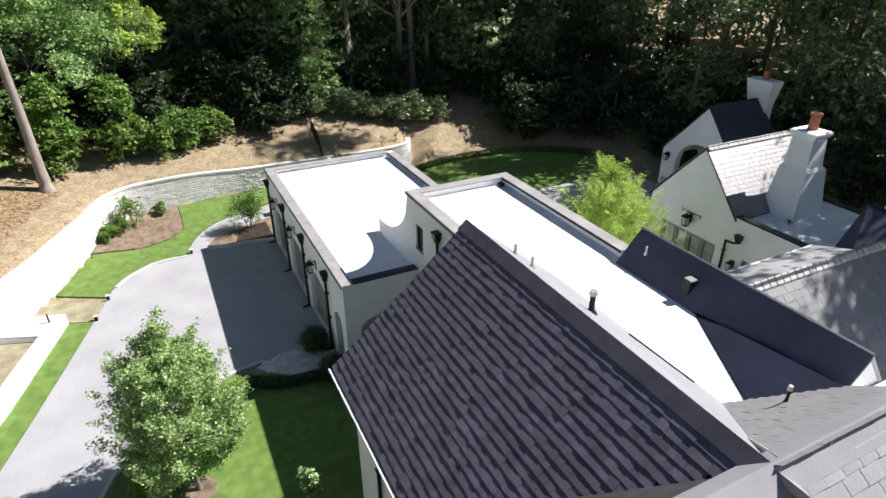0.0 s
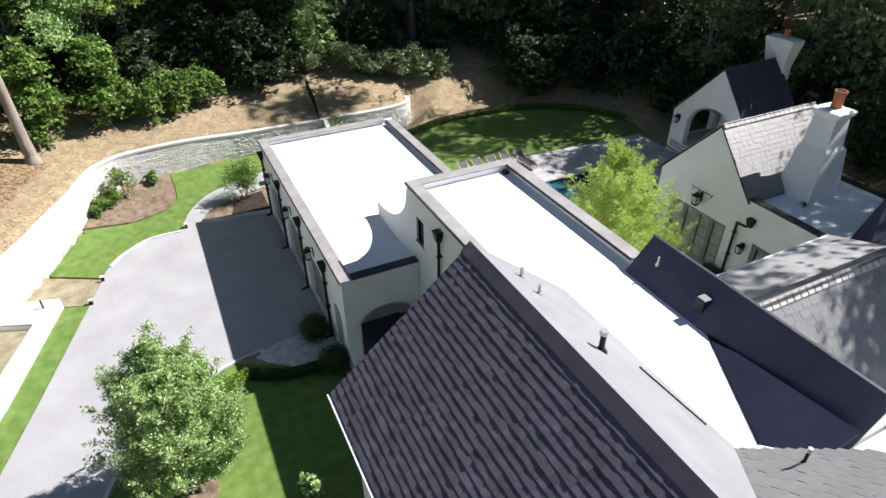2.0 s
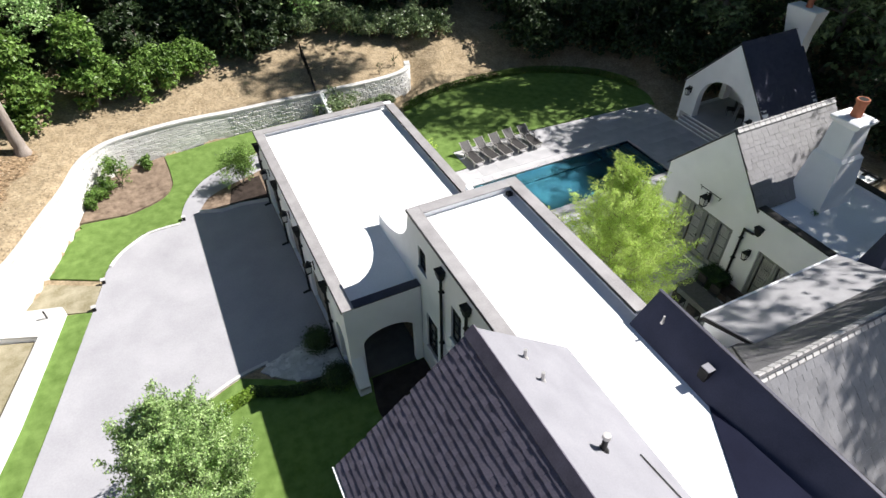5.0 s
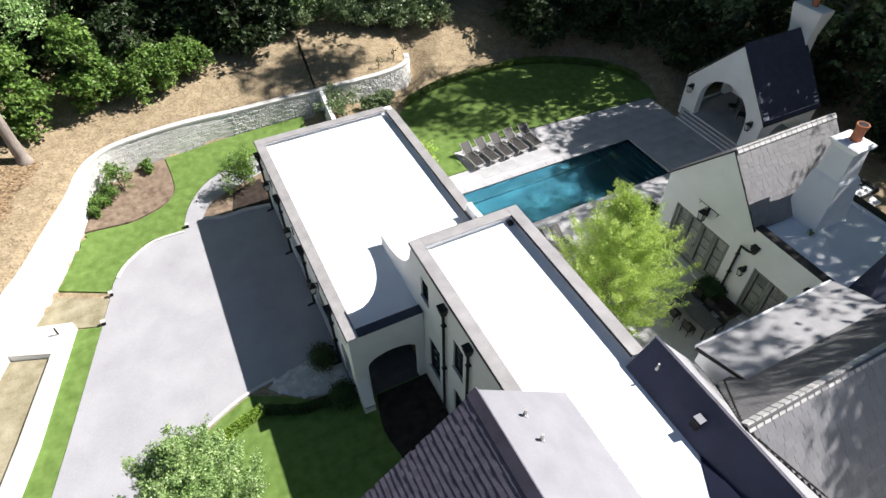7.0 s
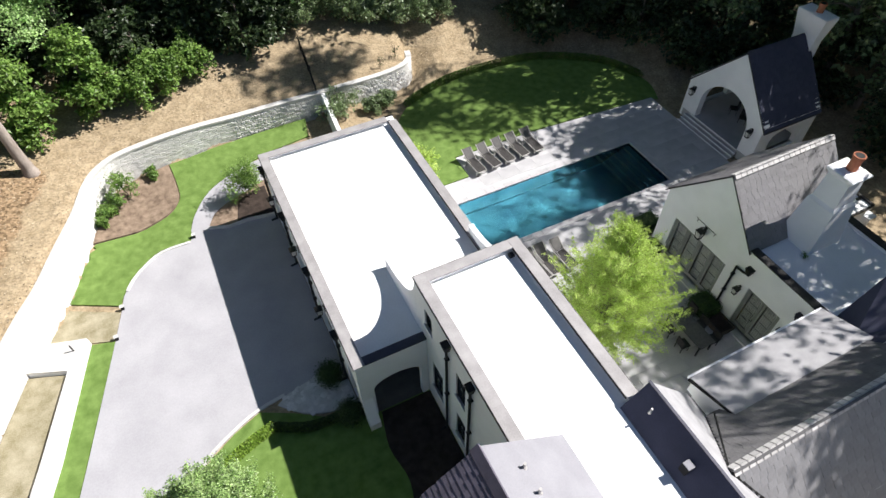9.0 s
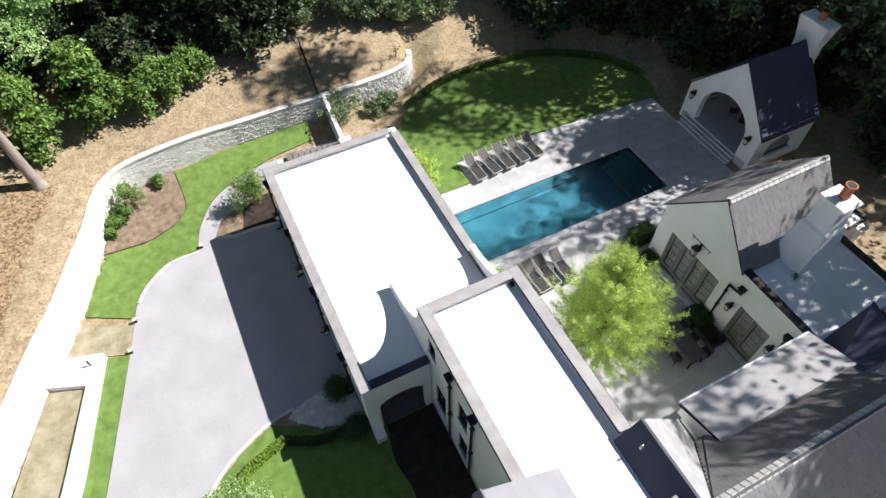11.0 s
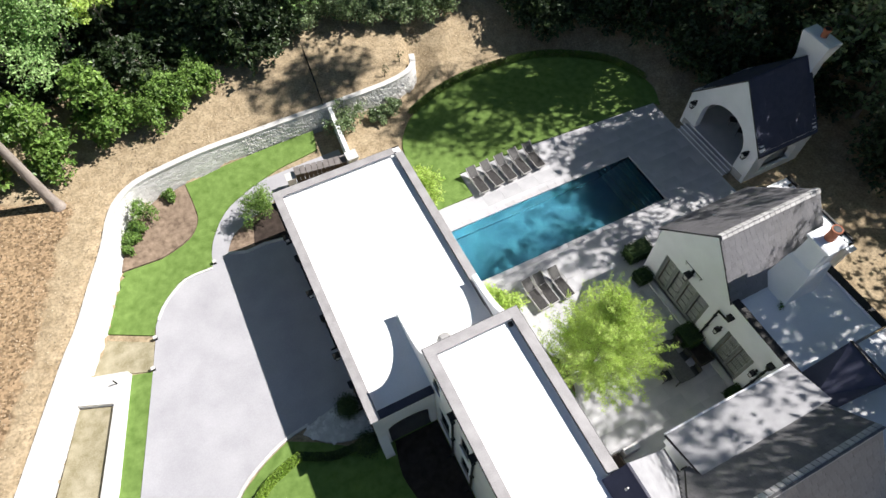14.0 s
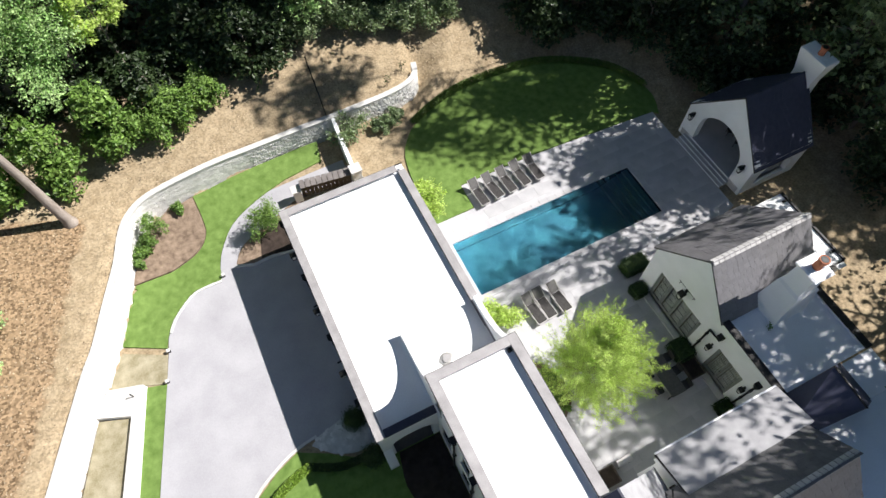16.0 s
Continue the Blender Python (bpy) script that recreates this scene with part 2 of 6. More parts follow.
def panel(outline, holes, depth, m):
    """A wall: outline and holes in its own (u, v), thickened by depth along its w, put in place by m."""
    bm = bmesh.new()
    edges = []
    for loop in (outline, *holes):
        vs = [bm.verts.new((u, v, 0)) for u, v in loop]
        edges += [bm.edges.new((vs[i], vs[(i + 1) % len(vs)])) for i in range(len(vs))]
    r = bmesh.ops.triangle_fill(bm, use_beauty=True, use_dissolve=False, edges=edges)
    faces = [f for f in r["geom"] if isinstance(f, bmesh.types.BMFace)]
    ex = bmesh.ops.extrude_face_region(bm, geom=faces)
    for v in ex["geom"]:
        if isinstance(v, bmesh.types.BMVert):
            v.co.z += depth
    bm.transform(m)
    return bm


# u along +y, v up, depth towards +x
def at_x(x):
    return Matrix(((0, 0, 1, x), (1, 0, 0, 0), (0, 1, 0, 0), (0, 0, 0, 1)))


# u along +x, v up, depth towards +y
def at_y(y):
    return Matrix(((1, 0, 0, 0), (0, 0, 1, y), (0, 1, 0, 0), (0, 0, 0, 1)))


def arch(u0, u1, v0, spring, rise, n=12):
    """An opening with a curved head."""
    c, r = (u0 + u1) / 2, (u1 - u0) / 2
    return [(u0, v0), (u1, v0)] + [(c + r * math.cos(math.pi * i / n), spring + rise * math.sin(math.pi * i / n)) for i in range(n + 1)]


def rect(u0, u1, v0, v1):
    return [(u0, v0), (u1, v0), (u1, v1), (u0, v1)]


def tube(bm, a, b, r0, r1=None, n=8):
    a, b = Vector(a), Vector(b)
    r1 = r0 if r1 is None else r1
    q = (b - a).to_track_quat("Z", "Y")
    rings = []
    for c, r in ((a, r0), (b, r1)):
        rings.append([bm.verts.new(c + q @ Vector((r * math.cos(2 * math.pi * i / n), r * math.sin(2 * math.pi * i / n), 0))) for i in range(n)])
    for i in range(n):
        j = (i + 1) % n
        bm.faces.new((rings[0][i], rings[0][j], rings[1][j], rings[1][i]))
    bm.faces.new(rings[0][::-1])
    bm.faces.new(rings[1])
    return bm


def limb(bm, pts, n=10):
    """One unbroken tapered stem through (point, radius)."""
    rings = []
    for k, (p, r) in enumerate(pts):
        a, b = Vector(pts[max(0, k - 1)][0]), Vector(pts[min(len(pts) - 1, k + 1)][0])
        q = (b - a).to_track_quat("Z", "Y")
        rings.append([bm.verts.new(Vector(p) + q @ Vector((r * math.cos(2 * math.pi * i / n), r * math.sin(2 * math.pi * i / n), 0))) for i in range(n)])
    for u, v in zip(rings, rings[1:]):
        for i in range(n):
            bm.faces.new((u[i], u[(i + 1) % n], v[(i + 1) % n], v[i]))
    bm.faces.new(rings[0][::-1])
    bm.faces.new(rings[-1])
    return bm


def smooth_line(pts, n=6):
    """Catmull-Rom through the points."""
    out = []
    for i in range(len(pts) - 1):
        p0, p1, p2, p3 = (np.array(pts[max(0, min(len(pts) - 1, k))], float) for k in (i - 1, i, i + 1, i + 2))
        for k in range(n):
            t = k / n
            out.append(tuple(0.5 * (2 * p1 + (p2 - p0) * t + (2 * p0 - 5 * p1 + 4 * p2 - p3) * t * t + (3 * p1 - p0 - 3 * p2 + p3) * t ** 3)))
    out.append(tuple(float(v) for v in pts[-1]))
    return out


def offset_line(pts, d):
    """The line pushed to its left by d."""
    out = []
    for i, p in enumerate(pts):
        a, b = pts[max(0, i - 1)], pts[min(len(pts) - 1, i + 1)]
        dx, dy = b[0] - a[0], b[1] - a[1]
        s = math.hypot(dx, dy) or 1
        out.append((p[0] - dy / s * d, p[1] + dx / s * d))
    return out


def inside(poly, x, y):
    """Which of the points (arrays) lie in the polygon."""
    r = np.zeros(np.shape(x), bool)
    for i in range(len(poly)):
        (x0, y0), (x1, y1) = poly[i - 1][:2], poly[i][:2]
        if y0 != y1:
            r ^= ((y0 > y) != (y1 > y)) & (x < (x1 - x0) * (y - y0) / (y1 - y0) + x0)
    return r


def leaf_mesh(name, centres, size, mat, rng, droop=0.0, wild=0.62):
    """One folded leaf card, two triangles, at each centre."""
    n = len(centres)
    c = rng.normal(size=(n, 3)) * wild
    c[:, 2] += 0.85 - droop
    if centres.shape[1] == 6:
        c += centres[:, 3:] * 0.4 - [0, 0, 0.15]
        centres = centres[:, :3]
    c /= np.linalg.norm(c, axis=1)[:, None]
    a = np.cross(c, rng.normal(size=(n, 3)))
    a /= np.linalg.norm(a, axis=1)[:, None]
    b = np.cross(c, a)
    s = size * rng.uniform(0.6, 1.35, (n, 1))
    v = np.empty((n, 4, 3))
    v[:, 0], v[:, 1] = centres - a * s, centres + b * s * 0.55 + c * s * 0.15
    v[:, 2], v[:, 3] = centres + a * s, centres - b * s * 0.55 + c * s * 0.15
    me = bpy.data.meshes.new(name)
    me.from_pydata(v.reshape(-1, 3).tolist(), [], np.arange(n * 4).reshape(n, 4).tolist())
    me.materials.append(mat)
    return me


def clump_points(rng, blobs, per, thick=0.45, tuft=9):
    """Leaf places in the outer shells of blobs (x, y, z, rx, rz), gathered into small flat tufts on the upper sides."""
    out = []
    k = max(1, per // tuft)
    for x, y, z, rx, rz in blobs:
        d = rng.normal(size=(k, 3))
        d[:, 2] += 0.35
        d /= np.linalg.norm(d, axis=1)[:, None]
        r = 1.08 - thick * rng.random((k, 1)) ** 1.3 + rng.normal(scale=0.1, size=(k, 1))
        c = np.array([x, y, z]) + d * r * np.array([rx, rx, rz])
        c, d = np.repeat(c, tuft, 0), np.repeat(d, tuft, 0)
        w = 0.2 * rx * rng.uniform(0.5, 1.4, (k, 1)).repeat(tuft, 0)
        out.append(np.hstack([c + rng.normal(size=c.shape) * w * [1, 1, 0.45], d]))
    return np.concatenate(out)


def crown_blobs(rng, n, r, z0, z1, br, point=0.0):
    """Boughs of a crown: n clumps inside an egg of radius r from z0 to z1, narrowing upwards by point."""
    out = []
    for i in range(n):
        h = rng.random()
        w = r * math.sqrt(max(0.02, 1 - abs(2 * h - 0.8) ** 2.2 * 0.8)) * (1 - point * h)
        a, q = rng.uniform(0, 2 * math.pi), w * math.sqrt(rng.uniform(0.15, 1))
        s = br * rng.uniform(0.7, 1.25)
        out.append((q * math.cos(a), q * math.sin(a), z0 + (z1 - z0) * h, s, s * 0.75))
    return out


def tree(name, label, category, at, blobs, per, leaf, mat, rng, trunk_r, trunk_h, lean=(0, 0), group="", limbs=9, droop=0.0, trunk_mat=None, spread=0.62, tuft=9):
    t = thing(name, label, category, group, at)
    bm = bmesh.new()
    top = Vector((lean[0], lean[1], trunk_h))
    flare = (1.0, 1.9, 1.45, 1.2, 1.05) if trunk_mat else (1.0, 1.4, 1.2, 1.1, 1.0)
    stem = [((0, 0, -0.4), trunk_r * flare[1]), ((0, 0, 0.15), trunk_r * flare[2]), ((0, 0, 0.6), trunk_r * flare[3]), ((top.x * 0.05, top.y * 0.05, max(1.0, trunk_h * 0.06)), trunk_r * flare[4])]
    for f in (0.2, 0.4, 0.6, 0.8, 1.0):
        stem.append(((top.x * f + 0.12 * trunk_r * math.sin(9 * f), top.y * f, trunk_h * f), trunk_r * (1 - 0.75 * f)))
    limb(bm, stem)
    for i in range(min(limbs, len(blobs))):
        b = blobs[i]
        z = max(trunk_h * 0.3, min(trunk_h * 0.9, b[2] - 0.8 * math.hypot(b[0], b[1])))
        f = z / trunk_h
        s, e = Vector((top.x * f, top.y * f, z)), Vector(b[:3])
        mid = s.lerp(e, 0.5) + Vector((0, 0, 0.12 * (e - s).length))
        tube(bm, s, mid, trunk_r * 0.4, trunk_r * 0.25, 6)
        tube(bm, mid, e, trunk_r * 0.25, trunk_r * 0.08, 6)
    part("trunk", bm, trunk_mat or BARK, t, smooth=True)
    part("crown", leaf_mesh(name + "_crown", clump_points(rng, blobs, per, 0.45, tuft), leaf, mat, rng, droop, spread), mat, t)
    return t


def shrub(name, label, at, r, h, per, leaf, mat, rng, group="", n=9, category="shrub"):
    t = thing(name, label, category, group, at)
    bl = [(rng.normal() * r * 0.4, rng.normal() * r * 0.4, h * rng.uniform(0.3, 0.78), r * 0.5, h * 0.28) for _ in range(n)]
    bm = bmesh.new()
    for b in bl[:5]:
        tube(bm, (0, 0, -0.1), b[:3], 0.025, 0.01, 5)
    part("stem", bm, BARK, t)
    part("foliage", leaf_mesh(name, clump_points(rng, bl, per, 0.7), leaf, mat, rng), mat, t)
    return t


rng = np.random.default_rng(7)

# ---- ground ----
# the retaining wall's line, on its yard side: x, y, height of its top
WALL = [(-12.6, 17.0, 2.45), (-9.8, 22.85, 2.4), (-7.55, 27.6, 2.35), (-6.6, 29.3, 2.35), (-5.6, 31.6, 2.35), (-4.65, 33.7, 2.35), (-3.95, 35.75, 2.35), (-3.2, 36.85, 2.35), (-2.0, 37.55, 2.35), (0.6, 38.05, 2.3),
        (2.6, 38.35, 2.15), (4.6, 38.5, 2.0), (7.3, 38.6, 1.95), (9.9, 38.65, 1.9), (12.3, 38.75, 1.85), (14.4, 38.9, 1.8), (15.9, 39.25, 1.78), (16.75, 39.9, 1.75), (17.1, 40.9, 1.7)]
WALL_S = smooth_line(WALL, 5)
ARC = smooth_line([(13.1, 33.2), (13.5, 35.0), (14.4, 36.4), (15.6, 37.3), (18.8, 38.45), (22.5, 38.65), (26.1, 38.05), (29.5, 35.95), (30.9, 33.7), (31.2, 31.9), (30.6, 30.3)], 6)
# the level yard, and how high its rim stands
RIM = [(p[0], p[1], p[2]) for p in WALL_S] + [(p[0], p[1], 0.0) for p in ARC[18:]] + [(36.5, 30.5, 0.0), (38.5, 22.0, 0.0), (34.0, 4.0, 0.0), (34.0, -30.0, 0.0), (-20.0, -30.0, 0.0), (-14.5, 10.0, 1.2)]


def ground_height(x, y):
    x, y = np.asarray(x, float), np.asarray(y, float)
    best, h = np.full(x.shape, 1e9), np.zeros(x.shape)
    num, den = np.zeros(x.shape), np.zeros(x.shape)
    for i in range(len(RIM)):
        a, b = np.array(RIM[i - 1]), np.array(RIM[i])
        d = b[:2] - a[:2]
        s = np.clip(((x - a[0]) * d[0] + (y - a[1]) * d[1]) / (d @ d), 0, 1)
        q = np.hypot(x - a[0] - s * d[0], y - a[1] - s * d[1])
        w = math.hypot(*d) / (q + 0.15) ** 3
        num, den = num + w * (a[2] + s * (b[2] - a[2])), den + w
        best = np.minimum(best, q)
    inn = inside(RIM, x, y)
    rise = num / den * np.clip((best - 0.12) / (0.25 + 3.2 * np.clip((x - 16.4) / 1.2, 0, 1)), 0, 1) * 0.965 + 0.24 * np.clip(best, 0, 9) + 0.1 * np.clip(best - 9, 0, 40)
    # inside, the lawn climbs gently towards the wall
    foot = np.clip((y - 31.0) / 3, 0, 1) * np.clip((13 - x) / 2, 0, 1) * np.clip(1 - best / 2.4, 0, 1) * 0.42
    return np.where(inn, foot, rise) - 0.03


gx = np.concatenate([np.arange(-220, -16, 12.0), np.arange(-16, 40, 0.36), np.arange(40, 260, 12.0)])
gy = np.concatenate([np.arange(-160, 12, 12.0), np.arange(12, 46, 0.36), np.arange(46, 70, 2.0), np.arange(70, 330, 14.0)])
GX, GY = np.meshgrid(gx, gy)
GZ = ground_height(GX, GY) + 0.05 * np.sin(GX * 0.9 + 1.3 * np.sin(GY * 0.7)) * (~inside(RIM, GX, GY))
GZ = np.where((GX > 13.1) & (GX < 26.15) & (GY > 23.55) & (GY < 27.6), -2.3, GZ)
me = bpy.data.meshes.new("ground")
nx, ny = len(gx), len(gy)
idx = np.arange(nx * ny).reshape(ny, nx)
me.from_pydata(np.stack([GX, GY, GZ], -1).reshape(-1, 3).tolist(), [], np.stack([idx[:-1, :-1], idx[:-1, 1:], idx[1:, 1:], idx[1:, :-1]], -1).reshape(-1, 4).tolist())
CHIP_EDGE = smooth_line([(-10.4, 38.0), (-9.1, 38.3), (-7.2, 37.6), (-5.9, 37.2), (-5.8, 36.3), (-6.6, 34.9), (-7.6, 32.5), (-8.3, 30.2), (-9.7, 26.6), (-11.5, 22.6), (-13.0, 20.0)], 5)
chip_poly = CHIP_EDGE + [(-13.0, 5.0), (-40.0, 5.0), (-40.0, 38.0)]
cd = np.full(GX.shape, 1e9)
for (x0, y0), (x1, y1) in zip(CHIP_EDGE, CHIP_EDGE[1:]):
    f = np.clip(((GX - x0) * (x1 - x0) + (GY - y0) * (y1 - y0)) / ((x1 - x0) ** 2 + (y1 - y0) ** 2), 0, 1)
    cd = np.minimum(cd, np.hypot(GX - x0 - f * (x1 - x0), GY - y0 - f * (y1 - y0)))
cover = me.attributes.new("chips", "FLOAT", "POINT")
cover.data.foreach_set("value", np.clip(0.5 + np.where(inside(chip_poly, GX, GY), cd, -cd) / 1.6, 0, 1).astype(np.float32).ravel())
tagged(part("ground", me, MULCH, smooth=True), "pine straw covered ground rising into the woods", "ground", kind="structure")


def sheet(name, poly, label, category, mat, lift, step=0.36, skirt=0.2):
    """A thin layer of ground that follows the terrain inside the polygon."""
    bm = bmesh.new()
    vs = [bm.verts.new((p[0], p[1], 0)) for p in poly]
    es = [bm.edges.new((vs[i], vs[(i + 1) % len(vs)])) for i in range(len(vs))]
    bmesh.ops.triangle_fill(bm, use_beauty=True, edges=es)
    for ax in (0, 1):
        lo, hi = min(p[ax] for p in poly), max(p[ax] for p in poly)
        k = math.ceil(lo / step) * step + 0.013
        while k < hi:
            bmesh.ops.bisect_plane(bm, geom=bm.verts[:] + bm.edges[:] + bm.faces[:], plane_co=(k, k, 0), plane_no=(1, 0, 0) if ax == 0 else (0, 1, 0))
            k += step
    co = np.array([v.co[:] for v in bm.verts])
    hz = ground_height(co[:, 0], co[:, 1])
    for v, z in zip(bm.verts, hz):
        v.co.z = z + 0.03 + lift
    ex = bmesh.ops.extrude_face_region(bm, geom=bm.faces[:])
    for v in ex["geom"]:
        if isinstance(v, bmesh.types.BMVert):
            v.co.z -= skirt
    return tagged(part(name, bm, mat), label, category, kind="structure")


DRIVE = [(-9.2, 12.0), (-6.27, 21.1), (-4.56, 26.7), (-4.07, 28.4)] + smooth_line([(-3.85, 29.3), (-3.34, 30.2), (-2.7, 30.85), (-1.68, 31.5), (-0.14, 31.55)], 4) + [(1.0, 32.1), (2.0, 31.7), (3.1, 31.75), (4.6, 31.5), (4.6, 20.2), (3.6, 20.85)] + smooth_line([(1.8, 20.4), (0.6, 20.2), (-0.65, 19.7), (-1.95, 18.9), (-3.4, 17.2), (-4.3, 15.0), (-4.6, 12.0)], 4)
tagged(part("driveway", flat(DRIVE, 0.02, 0.15), CONCRETE), "pale smooth concrete driveway along the garage", "driveway", kind="structure")
WALK = smooth_line([(-0.14, 31.5), (0.1, 32.5), (0.56, 33.6), (1.65, 35.05), (3.45, 36.05), (5.6, 36.7), (8.1, 37.0), (9.6, 36.9)], 4) + [(9.6, 34.5), (6.2, 35.0)] + smooth_line([(5.5, 34.9), (4.2, 34.3), (2.4, 33.6), (1.5, 33.0), (1.0, 32.1)], 3)
tagged(part("garden_path", flat(WALK, 0.03, 0.15), CONCRETE), "pale concrete path curving behind the garage", "path", kind="structure")
LAWN_A = [(-6.36, 30.0), (-5.62, 31.5), (-4.87, 33.25)] + smooth_line([(-2.65, 33.35), (-0.9, 34.0), (-0.1, 35.0), (0.05, 36.2), (-0.03, 37.9)], 4) + [(0.6, 37.95), (2.6, 38.25), (4.6, 38.4), (7.3, 38.5), (8.6, 38.5), (8.3, 37.05)] + smooth_line([(5.6, 36.72), (3.45, 36.08), (1.65, 35.1), (0.53, 33.63), (0.07, 32.5), (-0.16, 31.53), (-1.7, 31.55), (-2.73, 30.88), (-3.37, 30.22), (-3.88, 29.3), (-4.05, 28.75)], 3)
sheet("lawn", LAWN_A, "bright green mown lawn below the stone wall", "lawn", LAWN, 0.06)
tagged(part("lawn", flat([(-9.6, 12), (-10.2, 14.5), (-7.4, 21.6), (-5.84, 27.1), (-4.56, 26.72), (-6.3, 21.1), (-9.22, 12)], 0.05, 0.12), LAWN), "narrow green lawn strip beside the driveway", "lawn", kind="structure")
tagged(part("lawn", flat([(-4.55, 12.0), (-4.25, 15.0), (-3.35, 17.2), (-1.92, 18.86)] + [(-0.62, 19.66), (0.62, 20.15), (2.0, 19.4), (3.2, 18.6), (4.6, 18.2), (4.6, 17.86), (7.6, 17.86), (7.6, 11.3), (2.9, 11.3), (2.9, -20), (-4.55, -20)], 0.04, 0.12), LAWN), "green front lawn in front of the house", "lawn", kind="structure")
sheet("lawn", [(13.0, 29.2), (13.1, 33.2)] + ARC[1:] + [(30.28, 30.64), (21.25, 31.18), (15.68, 31.14), (15.64, 29.25)], "oval green lawn ringed by a low hedge", "lawn", LAWN, 0.06)
sheet("planting_bed", [(-4.75, 33.3)] + smooth_line([(-2.65, 33.4), (-0.95, 34.05), (-0.15, 35.0), (0.0, 36.2), (-0.08, 37.85)], 4) + [(-2.0, 37.4), (-3.2, 36.7), (-3.9, 35.6)], "curved bark mulch bed under the wall", "planting bed", BARKM, 0.12)
tagged(part("planting_bed", flat(smooth_line([(1.0, 32.15), (1.5, 33.0), (2.4, 33.6), (4.2, 34.3), (5.5, 34.9)], 4) + [(6.1, 34.9), (6.1, 31.5), (3.1, 31.8), (2.0, 31.75)], 0.05, 0.1), BARKM), "mulched corner bed beside the garage", "planting bed", kind="structure")
tagged(part("dirt_patch", flat([(-6.6, 29.7), (-4.12, 28.35), (-4.55, 26.75), (-5.6, 27.15), (-7.4, 27.75)], 0.035, 0.1), DIRT), "bare dirt strip between lawn and driveway", "bare ground", kind="structure")
tagged(part("dirt_patch", flat([(-8.2, 26.2), (-6.5, 25.6), (-7.8, 21.7), (-10.5, 14.5), (-11.6, 17.4), (-9.7, 22.6)], 0.3, 0.33), DIRT), "bare dirt plot inside low white walls", "bare ground", kind="structure")

# deck with the pool cut out
PX0, PX1, PY0, PY1 = 13.2, 26.05, 23.65, 27.5
deck_out = [(11.9, 11.0), (11.9, 10.6), (14.5, 10.6), (21.85, 10.6), (21.85, 20.3), (29.95, 21.9), (30.2, 22.0), (30.28, 30.6), (21.25, 31.14), (15.72, 31.1), (15.68, 29.2), (11.9, 29.2)]
bm = panel(deck_out, [rect(PX0, PX1, PY0, PY1)], -0.25, Matrix.Translation((0, 0, 0.03)))
tagged(part("pool_deck", bm, PAVING), "pale stone pool deck and courtyard paving", "paving", kind="structure")

pool = thing("swimming_pool", "long rectangular pool of clear turquoise water", "pool", kind="structure")
part("basin", boxes((PX0 - 0.2, PY0 - 0.2, -1.9, PX1 + 0.2, PY1 + 0.2, -1.7), (PX0 - 0.2, PY0 - 0.2, -1.7, PX0, PY1 + 0.2, -0.03), (PX1, PY0 - 0.2, -1.7, PX1 + 0.2, PY1 + 0.2, -0.03), (PX0, PY0 - 0.2, -1.7, PX1, PY0, -0.03), (PX0, PY1, -1.7, PX1, PY1 + 0.2, -0.03)), POOLIN, pool)
for i in range(5):
    part("pool_step", boxes((PX1 - 0.36 * (5 - i), PY0, -1.7, PX1 - 0.36 * (4 - i), PY1, -0.35 - 0.24 * (4 - i)), bevel=0.01), POOLIN, pool)
w = part("water", flat([(PX0 + 0.001, PY0 + 0.001), (PX1 - 0.001, PY0 + 0.001), (PX1 - 0.001, PY1 - 0.001), (PX0 + 0.001, PY1 - 0.001)], -0.08, 1.55), WATER, pool)
w.visible_shadow = False

# ---- retaining wall ----
rw = thing("stone_wall", "curved pale fieldstone retaining wall with a flat cap", "wall", kind="structure")
back = offset_line([p[:2] for p in WALL_S], 0.34)
bm, bc = bmesh.new(), bmesh.new()
for i in range(len(WALL_S) - 1):
    (x0, y0, h0), (x1, y1, h1) = WALL_S[i], WALL_S[i + 1]
    (u0, v0), (u1, v1) = back[i], back[i + 1]
    slab(bm, [(x0, y0, h0 - 0.09), (x1, y1, h1 - 0.09), (u1, v1, h1 - 0.09), (u0, v0, h0 - 0.09)], (0, 0, -2.9))
    ex0, ex1 = (x0 + (x0 - u0) * 0.12, y0 + (y0 - v0) * 0.12), (x1 + (x1 - u1) * 0.12, y1 + (y1 - v1) * 0.12)
    slab(bc, [(*ex0, h0), (*ex1, h1), (u1, v1, h1), (u0, v0, h0)], (0, 0, -0.1))
part("wall_core", bm, MORTAR, rw)
part("wall_cap", bc, CURB, rw)

# ---- garage ----
WX0_P = 7.6
GX0, GX1, GY0, GY1, GH = 4.63, 11.97, 17.84, 31.44, 4.23


